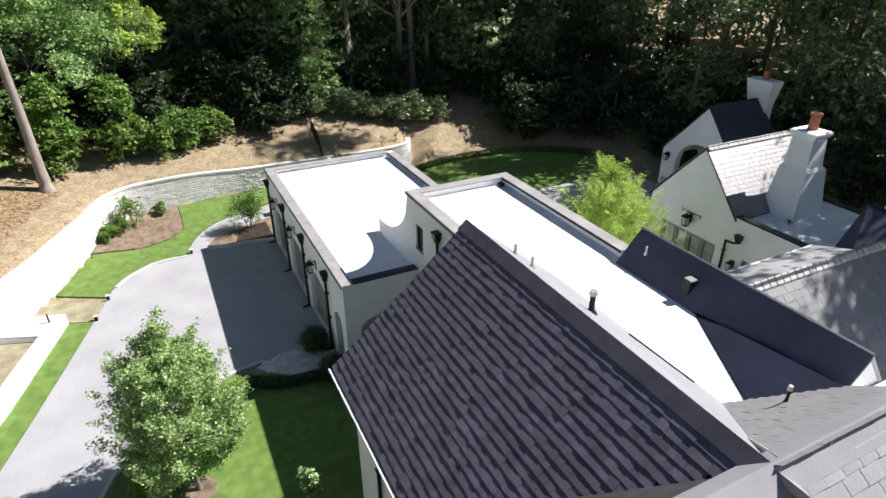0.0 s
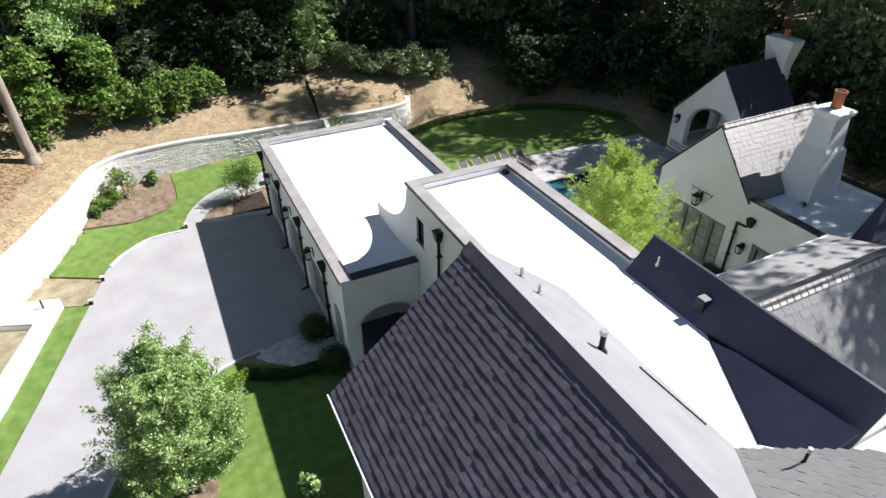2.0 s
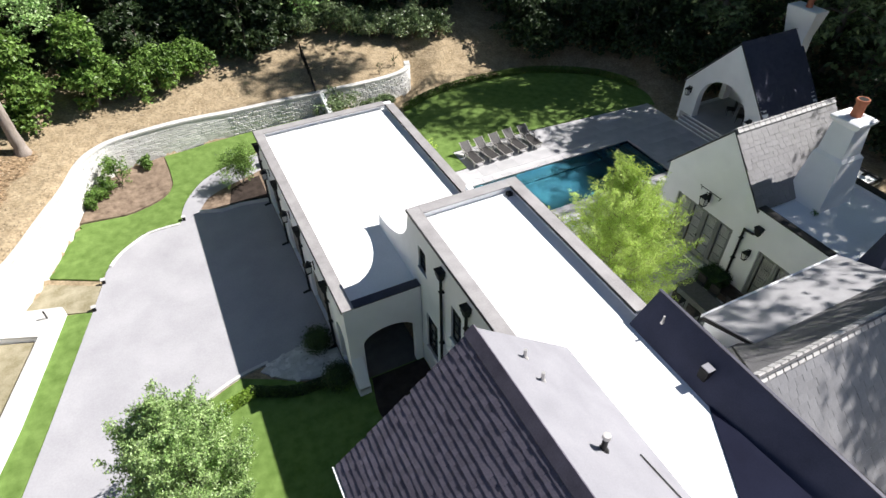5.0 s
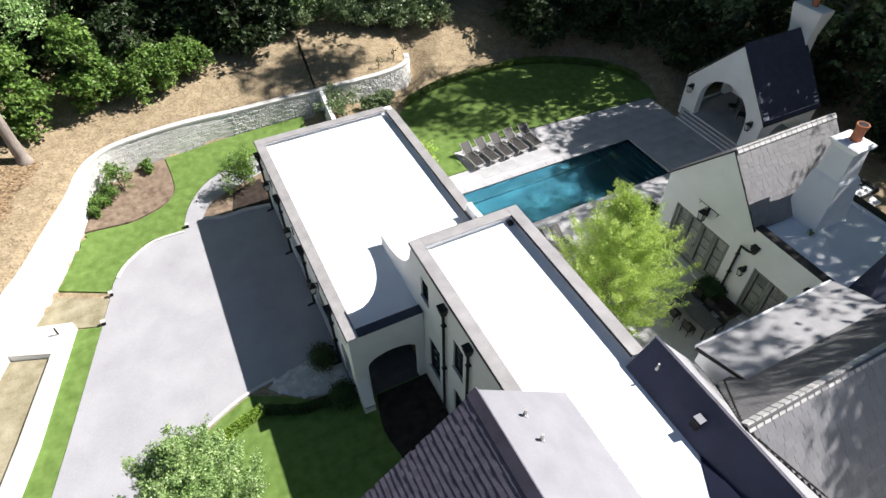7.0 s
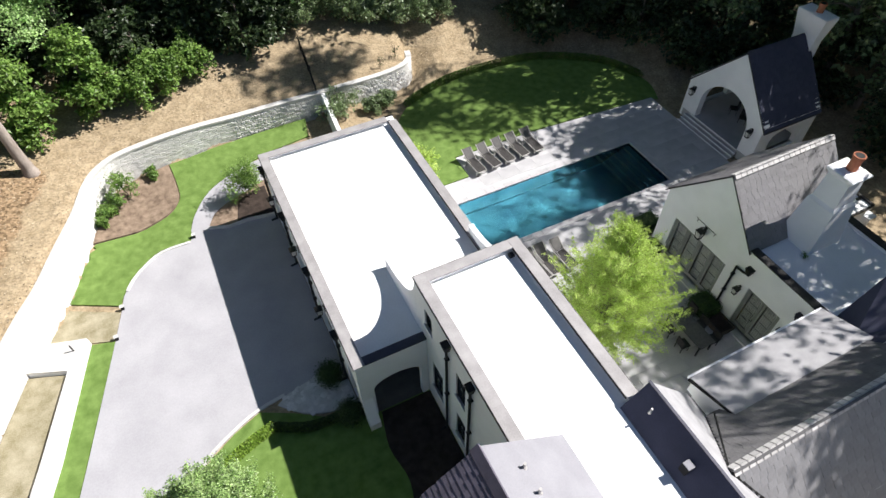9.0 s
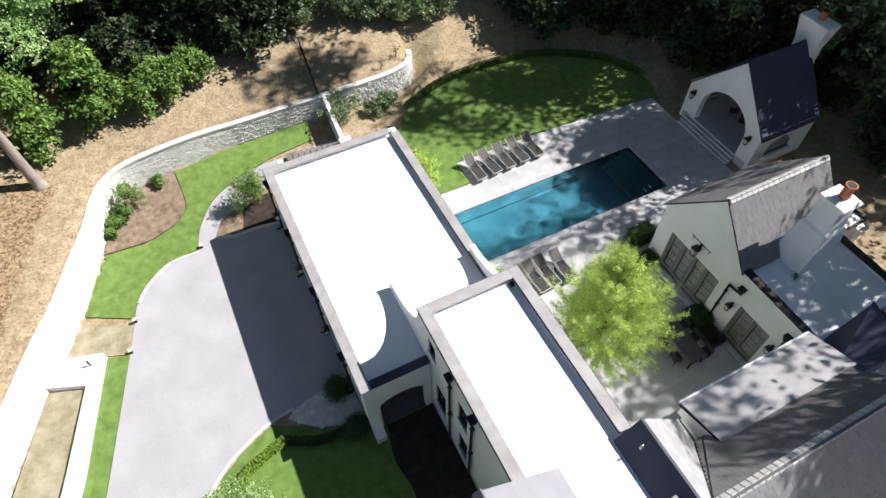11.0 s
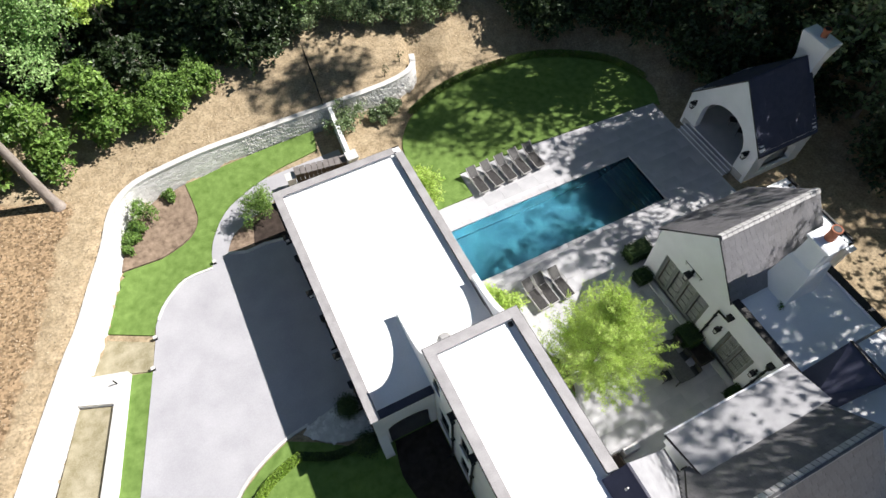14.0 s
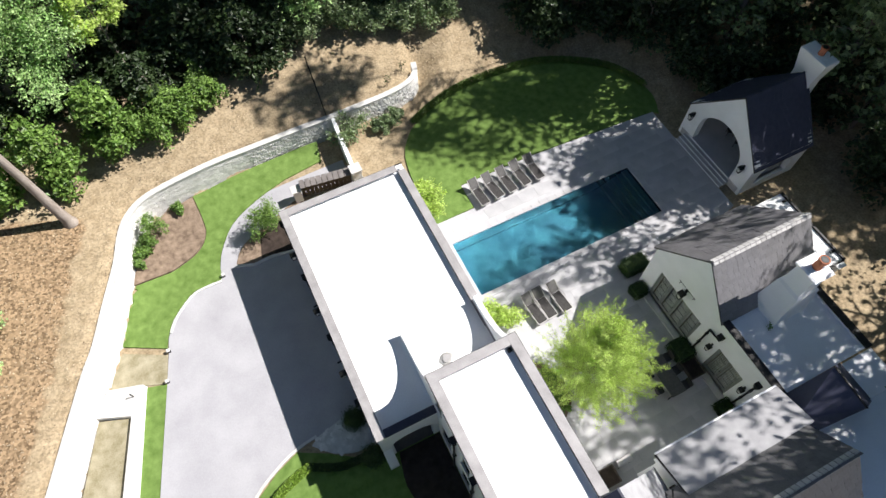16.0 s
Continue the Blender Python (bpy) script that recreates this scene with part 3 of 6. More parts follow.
def parapet_roof(parent, x0, y0, x1, y1, top, drop, w=0.42, sides="wesn", capmat=CAP):
    part("roof_deck", boxes((x0 + 0.25, y0 + 0.25, top - drop - 0.25, x1 - 0.25, y1 - 0.25, top - drop)), MEMBRANE, parent, "white flat roof membrane")
    o = 0.05
    strips = {"w": (x0 - o, y0 - o, top, x0 + w, y1 + o, top + 0.05), "e": (x1 - w, y0 - o, top, x1 + o, y1 + o, top + 0.05),
              "s": (x0 + w, y0 - o, top, x1 - w, y0 + w, top + 0.05), "n": (x0 + w, y1 - w, top, x1 - w, y1 + o, top + 0.05)}
    for s in sides:
        part("parapet_cap", boxes(strips[s], bevel=0.008), capmat, parent)
    q = 0.022
    edge = {"w": (x0 - o - q, y0 - o, x0 - o, y1 + o), "e": (x1 + o, y0 - o, x1 + o + q, y1 + o), "s": (x0 - o, y0 - o - q, x1 + o, y0 - o), "n": (x0 - o, y1 + o, x1 + o, y1 + o + q)}
    for s in sides:
        a, b, c, d = edge[s]
        part("drip_edge", boxes((a, b, top - 0.06, c, d, top + 0.03)), BLACK, parent)


garage = thing("garage", "white stucco flat-roofed garage with arched doors", "garage")
DOORS = [(20.45, 23.25), (24.1, 26.9), (27.8, 30.6)]
holes = [arch(a, b, 0.0, 2.15, 0.45) for a, b in DOORS] + [arch(18.4, 19.4, 0.0, 1.95, 0.5)]
part("wall", panel(rect(GY0, GY1, -0.2, GH), [[(u, max(v, 0.03)) for u, v in h] for h in holes], 0.25, at_x(GX0)), STUCCO, garage)
part("wall", panel(rect(GX0 + 0.25, 7.6, -0.2, GH), [arch(5.2, 7.3, -0.15, 2.1, 0.6)], 0.25, at_y(GY0)), STUCCO, garage)
part("wall", panel(rect(GX0 + 0.25, GX1, -0.2, GH), [], 0.25, at_y(GY1 - 0.25)), STUCCO, garage)
part("wall", panel(rect(18.73, GY1 - 0.25, -0.2, GH), [], 0.25, at_x(GX1 - 0.25)), STUCCO, garage)
part("wall", panel(rect(GX0 + 0.25, GX1 - 0.25, -0.2, GH - 0.6), [], 0.15, at_y(20.2)), STUCCO, garage)
parapet_roof(garage, GX0, GY0, GX1, GY1, GH, 0.22, 0.4, "wn")
part("parapet_cap", boxes((GX0 + 0.4, GY0 - 0.05, GH, 7.6, GY0 + 0.35, GH + 0.05), bevel=0.008), DARKCAP, garage, "darker cap strip on the south parapet")
part("parapet_cap", boxes((GX1 - 0.4, 19.0, GH, GX1 + 0.05, GY1 - 0.4, GH + 0.05), bevel=0.008), CAP, garage)
for a, b in DOORS:
    d = part("garage_door", panel([(u, max(v, 0.03)) for u, v in arch(a, b, 0.0, 2.15, 0.45)], [], 0.06, at_x(GX0 + 0.17)), DOORWOOD, garage, "grey wooden garage door")
    for k in range(5):
        y = a + (b - a) * (k + 0.5) / 5
        part("plank", boxes((GX0 + 0.145, y - 0.2, 0.08, GX0 + 0.17, y + 0.2, 2.2), bevel=0.006), DOORWOOD, d)
# floor given the dark interior colour to imitate shade inside the porch
part("porch_floor", boxes((GX0 + 0.25, GY0 + 0.02, -0.1, WX0_P, 20.2, 0.035)), INNER, garage, "porch floor coloured dark for shade")
bm = bmesh.new()
for y0, y1, z0, z1 in ((17.2, GY0, -0.2, 0.45),):
    box(bm, GX0 - 0.02, y0, z0, GX0 + 0.45, y1, z1)
slab(bm, [(GX0 - 0.02, 17.2, 0.45), (GX0 + 0.45, 17.2, 0.45), (GX0 + 0.45, GY0, 1.55), (GX0 - 0.02, GY0, 1.55)], (0, 0.0, -0.1))
slab(bm, [(GX0 - 0.02, 17.5, 0.5), (GX0 - 0.02, GY0, 0.5), (GX0 - 0.02, GY0, 1.5)], (0.47, 0, 0))
part("buttress", bm, STUCCO, garage)


def swoop(x, parent):
    pts = [(18.71, 3.9), (22.0, 3.9), (22.0, 4.72)] + [(22.0 - 3.28 * t, 4.66 + 2.3 * (1 - math.sqrt(max(0, 1 - t ** 2.2)))) for t in np.linspace(0.05, 1, 14)]
    part("scroll_wall", panel(pts, [], 0.25, at_x(x)), STUCCO, parent)


# ---- wing ----
WX0, WX1, WY0, WY1, WH = 7.63, 11.9, 11.5, 18.71, 7.05
wing = thing("house_wing", "white two-storey stucco wing with parapet roof", "house")
WINS = [(17.35, 17.95, 5.1, 6.1), (14.7, 15.4, 3.9, 5.5), (16.5, 17.4, 1.3, 3.2), (14.6, 15.3, 0.9, 2.6)]
part("wall", panel(rect(WY0, WY1, -0.2, WH), [rect(*q) for q in WINS], 0.3, at_x(WX0)), STUCCO, wing)
part("wall", panel(rect(WX0 + 0.3, WX1, -0.2, WH), [], 0.3, at_y(WY1 - 0.3)), STUCCO, wing)
part("wall", panel(rect(WY0, WY1 - 0.3, -0.2, WH), [], 0.3, at_x(WX1 - 0.3)), STUCCO, wing)
parapet_roof(wing, WX0, WY0, WX1, WY1, WH, 0.25, 0.4, "wen")
part("drip_edge", boxes((WX1 - 0.425, WY0, WH - 0.03, WX1 - 0.4, WY1 - 0.4, WH + 0.056)), BLACK, wing)
part("drain_box", boxes((WX1 - 0.62, WY1 - 0.62, WH - 0.25, WX1 - 0.42, WY1 - 0.42, WH - 0.12), bevel=0.01), BLACK, wing)
part("drip_edge", boxes((GX1 - 0.425, 20.5, GH - 0.03, GX1 - 0.4, GY1 - 0.4, GH + 0.056)), BLACK, garage)
swoop(WX0, wing)
swoop(WX1 - 0.25, wing)


def window(parent, q, x):
    y0, y1, z0, z1 = q
    w = part("window", boxes((x + 0.12, y0, z0, x + 0.16, y1, z1)), GLASS, parent, "dark window with slim bars")
    part("window_frame", boxes((x + 0.06, y0, z0, x + 0.13, y0 + 0.05, z1), (x + 0.06, y1 - 0.05, z0, x + 0.13, y1, z1), (x + 0.06, y0, z0, x + 0.13, y1, z0 + 0.05), (x + 0.06, y0, z1 - 0.05, x + 0.13, y1, z1)), BLACK, w)
    for k in (1, 2, 3):
        z = z0 + (z1 - z0) * k / 4
        part("glazing_bar", boxes((x + 0.09, y0, z - 0.012, x + 0.125, y1, z + 0.012)), BLACK, w)
    part("glazing_bar", boxes((x + 0.09, (y0 + y1) / 2 - 0.012, z0, x + 0.125, (y0 + y1) / 2 + 0.012, z1)), BLACK, w)
    part("window_sill", boxes((x - 0.05, y0 - 0.06, z0 - 0.07, x + 0.06, y1 + 0.06, z0), bevel=0.008), STUCCO, w)


for q in WINS:
    window(wing, q, WX0)


def downspout(x, y, top, out=-1.0, bottom=0.05, jog=0.0):
    """A hopper head and a square pipe on a wall that faces out along x."""
    t = thing("downspout", "black metal rain hopper and downpipe on the wall", "downspout", "downspouts", (x, y, 0))
    h = bmesh.new()
    slab(h, [(0, -0.14, top), (out * 0.24, -0.14, top), (out * 0.24, 0.14, top), (0, 0.14, top)], (0, 0, -0.2))
    slab(h, [(out * 0.02, -0.1, top - 0.2), (out * 0.2, -0.1, top - 0.2), (out * 0.2, 0.1, top - 0.2), (out * 0.02, 0.1, top - 0.2)], (0, 0, -0.16))
    box(h, min(0, out * 0.27), -0.17, top - 0.025, max(0, out * 0.27), 0.17, top + 0.025)
    part("hopper", h, BLACK, t)
    p = bmesh.new()
    if jog:
        tube(p, (out * 0.1, 0, top - 0.3), (out * 0.1, jog * 0.3, top - 0.45), 0.055)
        tube(p, (out * 0.1, jog * 0.3, top - 0.45), (out * 0.1, jog, top - 0.5), 0.055)
        tube(p, (out * 0.1, jog, top - 0.46), (out * 0.1, jog, bottom), 0.055)
    else:
        tube(p, (out * 0.1, 0, top - 0.3), (out * 0.1, 0, bottom), 0.055)
    tube(p, (out * 0.1, jog, bottom + 0.05), (out * 0.42, jog, bottom - 0.01), 0.055)
    part("pipe", p, BLACK, t)
    for z in (top - 1.0, (top + bottom) / 2 - 0.3):
        part("bracket", boxes((min(0, out * 0.17), jog - 0.075, z, max(0, out * 0.17), jog + 0.075, z + 0.05)), BLACK, t)
    return t


for y in (31.05, 27.4, 23.65, 20.0):
    downspout(GX0, y, 3.75)
for y in (15.95, 14.2):
    downspout(WX0, y, 6.6)


def lantern(at, out=-1.0, s=1.0, crest=False):
    """A wall lantern: bracket, cage, lamp glass."""
    t = thing("wall_lantern", "black iron wall lantern with clear glass", "lantern", "wall lanterns", at)
    part("bracket", tube(tube(boxes((0, -0.05 * s, -0.16 * s, out * 0.03, 0.05 * s, 0.16 * s)), (0, 0, 0.1 * s), (out * 0.2 * s, 0, 0.26 * s), 0.015 * s), (out * 0.2 * s, 0, 0.26 * s), (out * 0.2 * s, 0, 0.16 * s), 0.012 * s), BLACK, t)
    c = bmesh.new()
    for dy in (-1, 1):
        for dx in (-1, 1):
            tube(c, (out * 0.2 * s + dx * 0.07 * s, dy * 0.07 * s, -0.2 * s), (out * 0.2 * s + dx * 0.1 * s, dy * 0.1 * s, 0.08 * s), 0.012 * s, n=5)
    cx = out * 0.2 * s
    box(c, cx - 0.08 * s, -0.08 * s, -0.23 * s, cx + 0.08 * s, 0.08 * s, -0.2 * s)
    r = bmesh.ops.create_cone(c, cap_ends=True, segments=4, radius1=0.18 * s, radius2=0.03 * s, depth=0.12 * s)
    bmesh.ops.rotate(c, verts=r["verts"], cent=(0, 0, 0), matrix=Matrix.Rotation(math.pi / 4, 3, "Z"))
    bmesh.ops.translate(c, verts=r["verts"], vec=(cx, 0, 0.14 * s))
    part("cage", c, BLACK, t)
    part("glass", boxes((cx - 0.065 * s, -0.065 * s, -0.19 * s, cx + 0.065 * s, 0.065 * s, 0.07 * s)), CURB, t, "pale lantern glass")
    if crest:
        q = tube(bmesh.new(), (0, -0.55, 0.28), (0, 0.55, 0.28), 0.018)
        for dy in (-0.55, 0.55):
            tube(q, (0, dy, 0.28), (out * 0.06, dy * 1.12, 0.36), 0.016)
            tube(q, (0, dy, 0.28), (out * 0.06, dy * 0.95, 0.16), 0.016)
        part("crest", q, BLACK, t, "black iron cross bar")
    return t


for y in (29.2, 25.5, 21.8):
    lantern((GX0, y, 3.15), s=1.3)

# ---- main house ----
house = thing("main_house", "white stucco house with steep slate gables", "house")
RX, RZ, EX, EZ = 6.24, 9.17, 2.55, 5.97
part("wall", boxes((2.9, -2.0, -0.2, 12.9, 11.2, 5.9)), STUCCO, house)
part("wall", panel([(2.95, 5.8), (9.2, 5.8), (9.2, 6.7), (6.24, 9.0), (2.95, 6.15)], [], 0.25, at_y(10.95)), STUCCO, house)
part("flat_roof", flat([(8.9, 5.2), (11.6, 5.2), (11.6, 11.6), (11.75, 11.6), (11.75, 11.9), (8.0, 11.9), (8.0, 11.3), (8.9, 11.3)], 6.79, 0.3), MEMBRANE, house, "white flat roof membrane")
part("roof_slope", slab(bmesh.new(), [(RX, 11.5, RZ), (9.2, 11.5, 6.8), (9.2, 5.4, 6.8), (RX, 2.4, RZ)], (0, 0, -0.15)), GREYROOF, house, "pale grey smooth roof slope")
NS = [(9.12, 5.75, 6.78), (8.6, 5.75, 6.78), (RX, 2.95, RZ - 0.02), (9.75, 2.95, RZ - 0.02), (10.0, 4.0, 8.27)]
part("roof_slope", slab(bmesh.new(), NS, (0, 0, -0.15)), GREYROOF, house, "grey shingled roof slope")
part("flashing", tube(bmesh.new(), (8.62, 5.72, 6.84), (RX + 0.2, 3.0, RZ), 0.035, n=6), CAP, house)
part("wall", panel([(-2.0, 4.0), (5.5, 4.0), (5.5, 6.9), (4.0, 8.15), (2.95, 8.95), (-2.0, 4.75)], [], 0.2, at_x(9.4)), STUCCO, house)
part("flat_roof", flat([(9.65, -1.9), (13.0, -1.9), (13.0, 4.64), (9.65, 4.64)], 6.81, 0.3), MEMBRANE, house, "white flat roof membrane")
part("ridge_cap", slab(slab(bmesh.new(), [(2.0, 2.62, RZ - 0.24), (9.8, 2.62, RZ - 0.24), (9.8, 2.95, RZ + 0.07), (2.0, 2.95, RZ + 0.07)], (0, 0, -0.04)), [(2.0, 2.95, RZ + 0.07), (9.8, 2.95, RZ + 0.07), (9.8, 3.25, RZ - 0.17), (2.0, 3.25, RZ - 0.17)], (0, 0, -0.04)), GREYROOF, house, "grey metal ridge cap")
part("roof_underlay", slab(bmesh.new(), [(RX, 11.5, RZ - 0.06), (EX, 11.5, EZ - 0.06), (EX, 6.6, EZ - 0.06), (RX, 3.0, RZ - 0.06)], (0, 0, -0.15)), UNDER, house)
part("roof_underlay", slab(bmesh.new(), [(2.0, 2.95, RZ + 0.0), (9.75, 2.95, RZ + 0.0), (9.75, -2.2, 4.75), (2.0, -2.2, 4.75)], (0, 0, -0.15)), UNDER, house)
part("roof_underlay", slab(bmesh.new(), [(RX, 2.95, RZ - 0.05), (2.0, 2.95, RZ - 0.05), (2.0, 6.4, 6.2), (3.0, 6.2, 6.35)], (0, 0, -0.15)), UNDER, house)
DX, DZ = 12.1, 7.76
part("dark_slope", slab(bmesh.new(), [(DX, 11.42, DZ), (11.25, 11.42, 6.78), (11.25, 4.67, 6.78), (DX, 4.67, DZ)], (0, 0, -0.12)), SLATE_D, house, "slate roof slope coloured dark for its shade")
# low cricket leading water past the dark gable's south end; near-black colour imitates shade
part("cricket", slab(bmesh.new(), [(11.27, 8.4, 6.83), (9.66, 5.5, 6.83), (9.0, 4.66, 6.87), (11.27, 4.66, 7.3)], (0, 0, -0.14)), SHADEMEM, house, "cricket coloured to match the shaded slope")
part("wall", panel([(11.3, 5.5), (14.6, 5.5), (14.6, 4.75), (12.1, 7.62), (11.3, 6.7)], [], 0.15, at_y(4.7)), STUCCO, house)
pipe_at = (9.12, 4.5, 7.84)
EV, EE = 14.93, 4.38
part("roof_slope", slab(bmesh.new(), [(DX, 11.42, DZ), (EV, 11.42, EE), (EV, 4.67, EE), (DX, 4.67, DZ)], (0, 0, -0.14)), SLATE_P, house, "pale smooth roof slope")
part("wall", panel([(11.62, -0.2), (14.75, -0.2), (14.75, 4.4), (12.1, 7.56), (11.62, 7.05)], [], 0.2, at_y(11.15)), STUCCO, house)
part("wall", panel(rect(9.9, 11.15, -0.2, 4.35), [], 0.2, at_x(14.55)), STUCCO, house)
part("eave_board", boxes((EV - 0.02, 9.9, EE - 0.16, EV + 0.03, 11.44, EE - 0.02)), BLACK, house)

# ---- connecting wing ----
conn = thing("connecting_wing", "low white wing with a slate gable roof", "house")
CR, CZ, CK, CE = 8.38, 7.08, 1.115, 21.5     # ridge line, its height, slope, east end
def north(y):
    return CZ - (y - CR) * CK


part("wall", boxes((14.4, 6.2, -0.2, 21.4, 10.2, 4.7), (15.5, 10.2, -0.2, 21.8, 11.55, 4.45)), STUCCO, conn)
part("wall", panel([(6.4, 4.6), (10.1, 4.6), (CR, CZ - 0.14)], [], 0.2, at_x(CE - 0.25)), STUCCO, conn)
part("roof_underlay", slab(bmesh.new(), [(12.68, CR, CZ - 0.04), (14.65, 10.42, north(10.42) - 0.04), (15.25, 10.42, north(10.42) - 0.04), (CE, 10.42, north(10.42) - 0.04), (CE, CR, CZ - 0.04)], (0, 0, -0.15)), UNDER, conn)
part("roof_underlay", slab(bmesh.new(), [(12.68, CR, CZ - 0.04), (CE, CR, CZ - 0.04), (CE, 4.2, 2.42), (16.6, 4.2, 2.42)], (0, 0, -0.15)), UNDER, conn)
for a, b in (((12.72, CR + 0.03, CZ - 0.03), (14.93, 10.36, 4.88)), ((12.72, CR - 0.03, CZ - 0.03), (16.4, 4.68, 3.0))):
    part("valley_flashing", tube(bmesh.new(), a, b, 0.035, n=6), BLACK, conn)
part("rake_board", slab(bmesh.new(), [(15.16, 11.84, 4.68), (15.2, 9.95, 5.32), (15.2, 9.95, 5.2), (15.16, 11.84, 4.56)], (0.06, 0, 0)), BLACK, conn)
part("wall", panel([(9.95, 4.0), (11.72, 4.0), (11.72, 4.6), (9.95, 5.22)], [], 0.2, at_x(15.25)), STUCCO, conn)
# brown board stands in for the brown shadow under the eave
part("eave_shadow_board", boxes((14.95, 9.85, 4.52, 15.24, 10.5, 4.6)), BROWN, conn)
far = thing("far_gable_wing", "white wing with a steep dark slate gable", "house")
part("wall", boxes((22.1, 3.0, -0.2, 27.4, 11.3, 4.2)), STUCCO, far)
part("flat_roof", boxes((21.55, 3.0, 4.2, 27.5, 9.5, 4.5)), MEMBRANE, far, "pale flat roof behind the gable")
part("roof_slope", slab(bmesh.new(), [(21.9, 11.39, 4.15), (23.7, 11.39, 6.3), (23.62, 9.42, 6.25), (21.55, 9.58, 5.74), (21.55, 10.3, 4.9)], (0, 0, -0.12)), SLATE_D, far)
part("roof_slope", slab(bmesh.new(), [(25.5, 11.39, 4.3), (23.72, 11.39, 6.3), (23.64, 9.42, 6.25), (25.5, 9.42, 4.3)], (0, 0, -0.12)), SLATE_D, far)
part("ridge_cap", tube(bmesh.new(), (23.71, 11.42, 6.3), (23.63, 9.4, 6.26), 0.05, n=6), BLACK, far)

# ---- pool house ----
ph = thing("pool_house", "white stucco pool house with slate gable and chimney", "house")
FX = 21.85
PD = [(16.1, 19.45, 0.12, 2.75), (12.85, 14.65, 0.12, 2.7)]
part("wall", panel([(11.4, -0.2), (20.36, -0.2), (20.36, 3.87), (17.64, 6.87), (15.42, 4.28), (15.36, 4.45), (11.4, 4.45)], [rect(*q) for q in PD], 0.3, at_x(FX)), STUCCO, ph)
part("wall", panel(rect(FX + 0.3, 27.3, -0.2, 3.95), [], 0.3, at_y(20.06)), STUCCO, ph)
part("wall", panel([(11.4, -0.2), (20.06, -0.2), (20.06, 3.95), (17.64, 6.8), (15.42, 4.25), (15.36, 4.45), (11.4, 4.45)], [], 0.3, at_x(27.0)), STUCCO, ph)
part("wall", panel(rect(FX + 0.3, 27.0, -0.2, 4.45), [], 0.3, at_y(11.4)), STUCCO, ph)
part("flat_roof", boxes((FX + 0.3, 11.7, 4.0, 27.0, 15.6, 4.25)), MEMBRANE, ph, "pale flat roof")
# black strip stands for the thin dark cap and the shadow beside it
part("parapet_cap", boxes((FX - 0.05, 11.35, 4.45, FX + 0.35, 15.4, 4.5)), BLACK, ph)
part("parapet_cap", boxes((26.95, 11.35, 4.45, 27.35, 15.4, 4.5)), BLACK, ph)
PR = 27.7
part("roof_underlay", slab(bmesh.new(), [(FX - 0.06, 17.64, 6.95), (PR, 17.64, 6.95), (PR, 20.55, 3.75), (FX - 0.06, 20.55, 3.75)], (0, 0, -0.06)), UNDER, ph)
part("roof_underlay", slab(bmesh.new(), [(FX - 0.06, 17.64, 6.95), (PR, 17.64, 6.95), (PR, 15.35, 4.3), (FX - 0.06, 15.35, 4.3)], (0, 0, -0.06)), UNDER, ph)


def loft(bm, sections):
    """A solid through rectangles (x0, y0, x1, y1, z)."""
    rings = [[bm.verts.new(p) for p in ((x0, y0, z), (x1, y0, z), (x1, y1, z), (x0, y1, z))] for x0, y0, x1, y1, z in sections]
    for a, b in zip(rings, rings[1:]):
        for i in range(4):
            bm.faces.new((a[i], a[(i + 1) % 4], b[(i + 1) % 4], b[i]))
    bm.faces.new(rings[0][::-1])
    bm.faces.new(rings[-1])
    return bm


def chimney(parent, secs, pot, mat=STUCCO, r=0.19, h=0.8):
    c = part("chimney", loft(bmesh.new(), secs), mat, parent)
    if pot:
        x, y, z = pot
        b = tube(tube(bmesh.new(), (x, y, z - h), (x, y, z), r, r * 0.9, 16), (x, y, z - 0.12), (x, y, z), r * 1.12, r * 1.12, 16)
        part("chimney_pot", b, TERRA, c, "terracotta chimney pot")
        # black disc on the closed pot, imitating the darkness of its mouth
        part("pot_mouth_disc", tube(bmesh.new(), (x, y, z - 0.02), (x, y, z + 0.004), r * 0.8, r * 0.8, 16), BLACK, c)
    return c


chimney(ph, [(23.95, 14.2, 25.9, 15.85, 4.2), (24.36, 14.45, 25.68, 15.74, 6.35), (24.46, 14.58, 25.56, 15.66, 6.5), (24.52, 14.64, 25.4, 15.62, 7.72), (24.4, 14.5, 25.52, 15.74, 7.92), (24.4, 14.5, 25.52, 15.74, 8.0), (24.5, 14.6, 25.44, 15.66, 8.05)], (25.0, 15.14, 8.75), r=0.21, h=0.85)

# ---- pavilion ----
pav = thing("garden_pavilion", "white arched garden pavilion with dark slate roof", "pavilion")
VX0, VX1, VY0, VY1 = 30.9, 35.3, 22.55, 28.5
VR, VZ, VE = 25.42, 6.0, 2.68                 # ridge line, its height, eave height
GAB = [(VY0, -0.2), (VY1, -0.2), (VY1, VE), (VR, VZ - 0.1), (VY0, VE)]
part("wall", panel(GAB, [arch(23.62, 27.3, 0.4, 1.75, 1.72, 20)], 0.45, at_x(VX0)), STUCCO, pav)
part("wall", panel(GAB, [], 0.3, at_x(VX1 - 0.3)), STUCCO, pav)
part("step_nosing", boxes((VX0 - 0.06, 23.6, 0.46, VX0 + 0.0, 27.6, 0.506), bevel=0.01), STUCCO, pav)
for y in (VY0, VY1 - 0.35):
    part("wall", panel(rect(VX0 + 0.45, VX1 - 0.3, -0.2, VE), [arch(VX0 + 1.0, VX1 - 0.9, 0.5, 1.5, 0.6)], 0.35, at_y(y)), STUCCO, pav)
part("floor", boxes((VX0 - 0.02, VY0 + 0.2, -0.2, VX1, VY1 - 0.2, 0.5)), PAVING, pav)
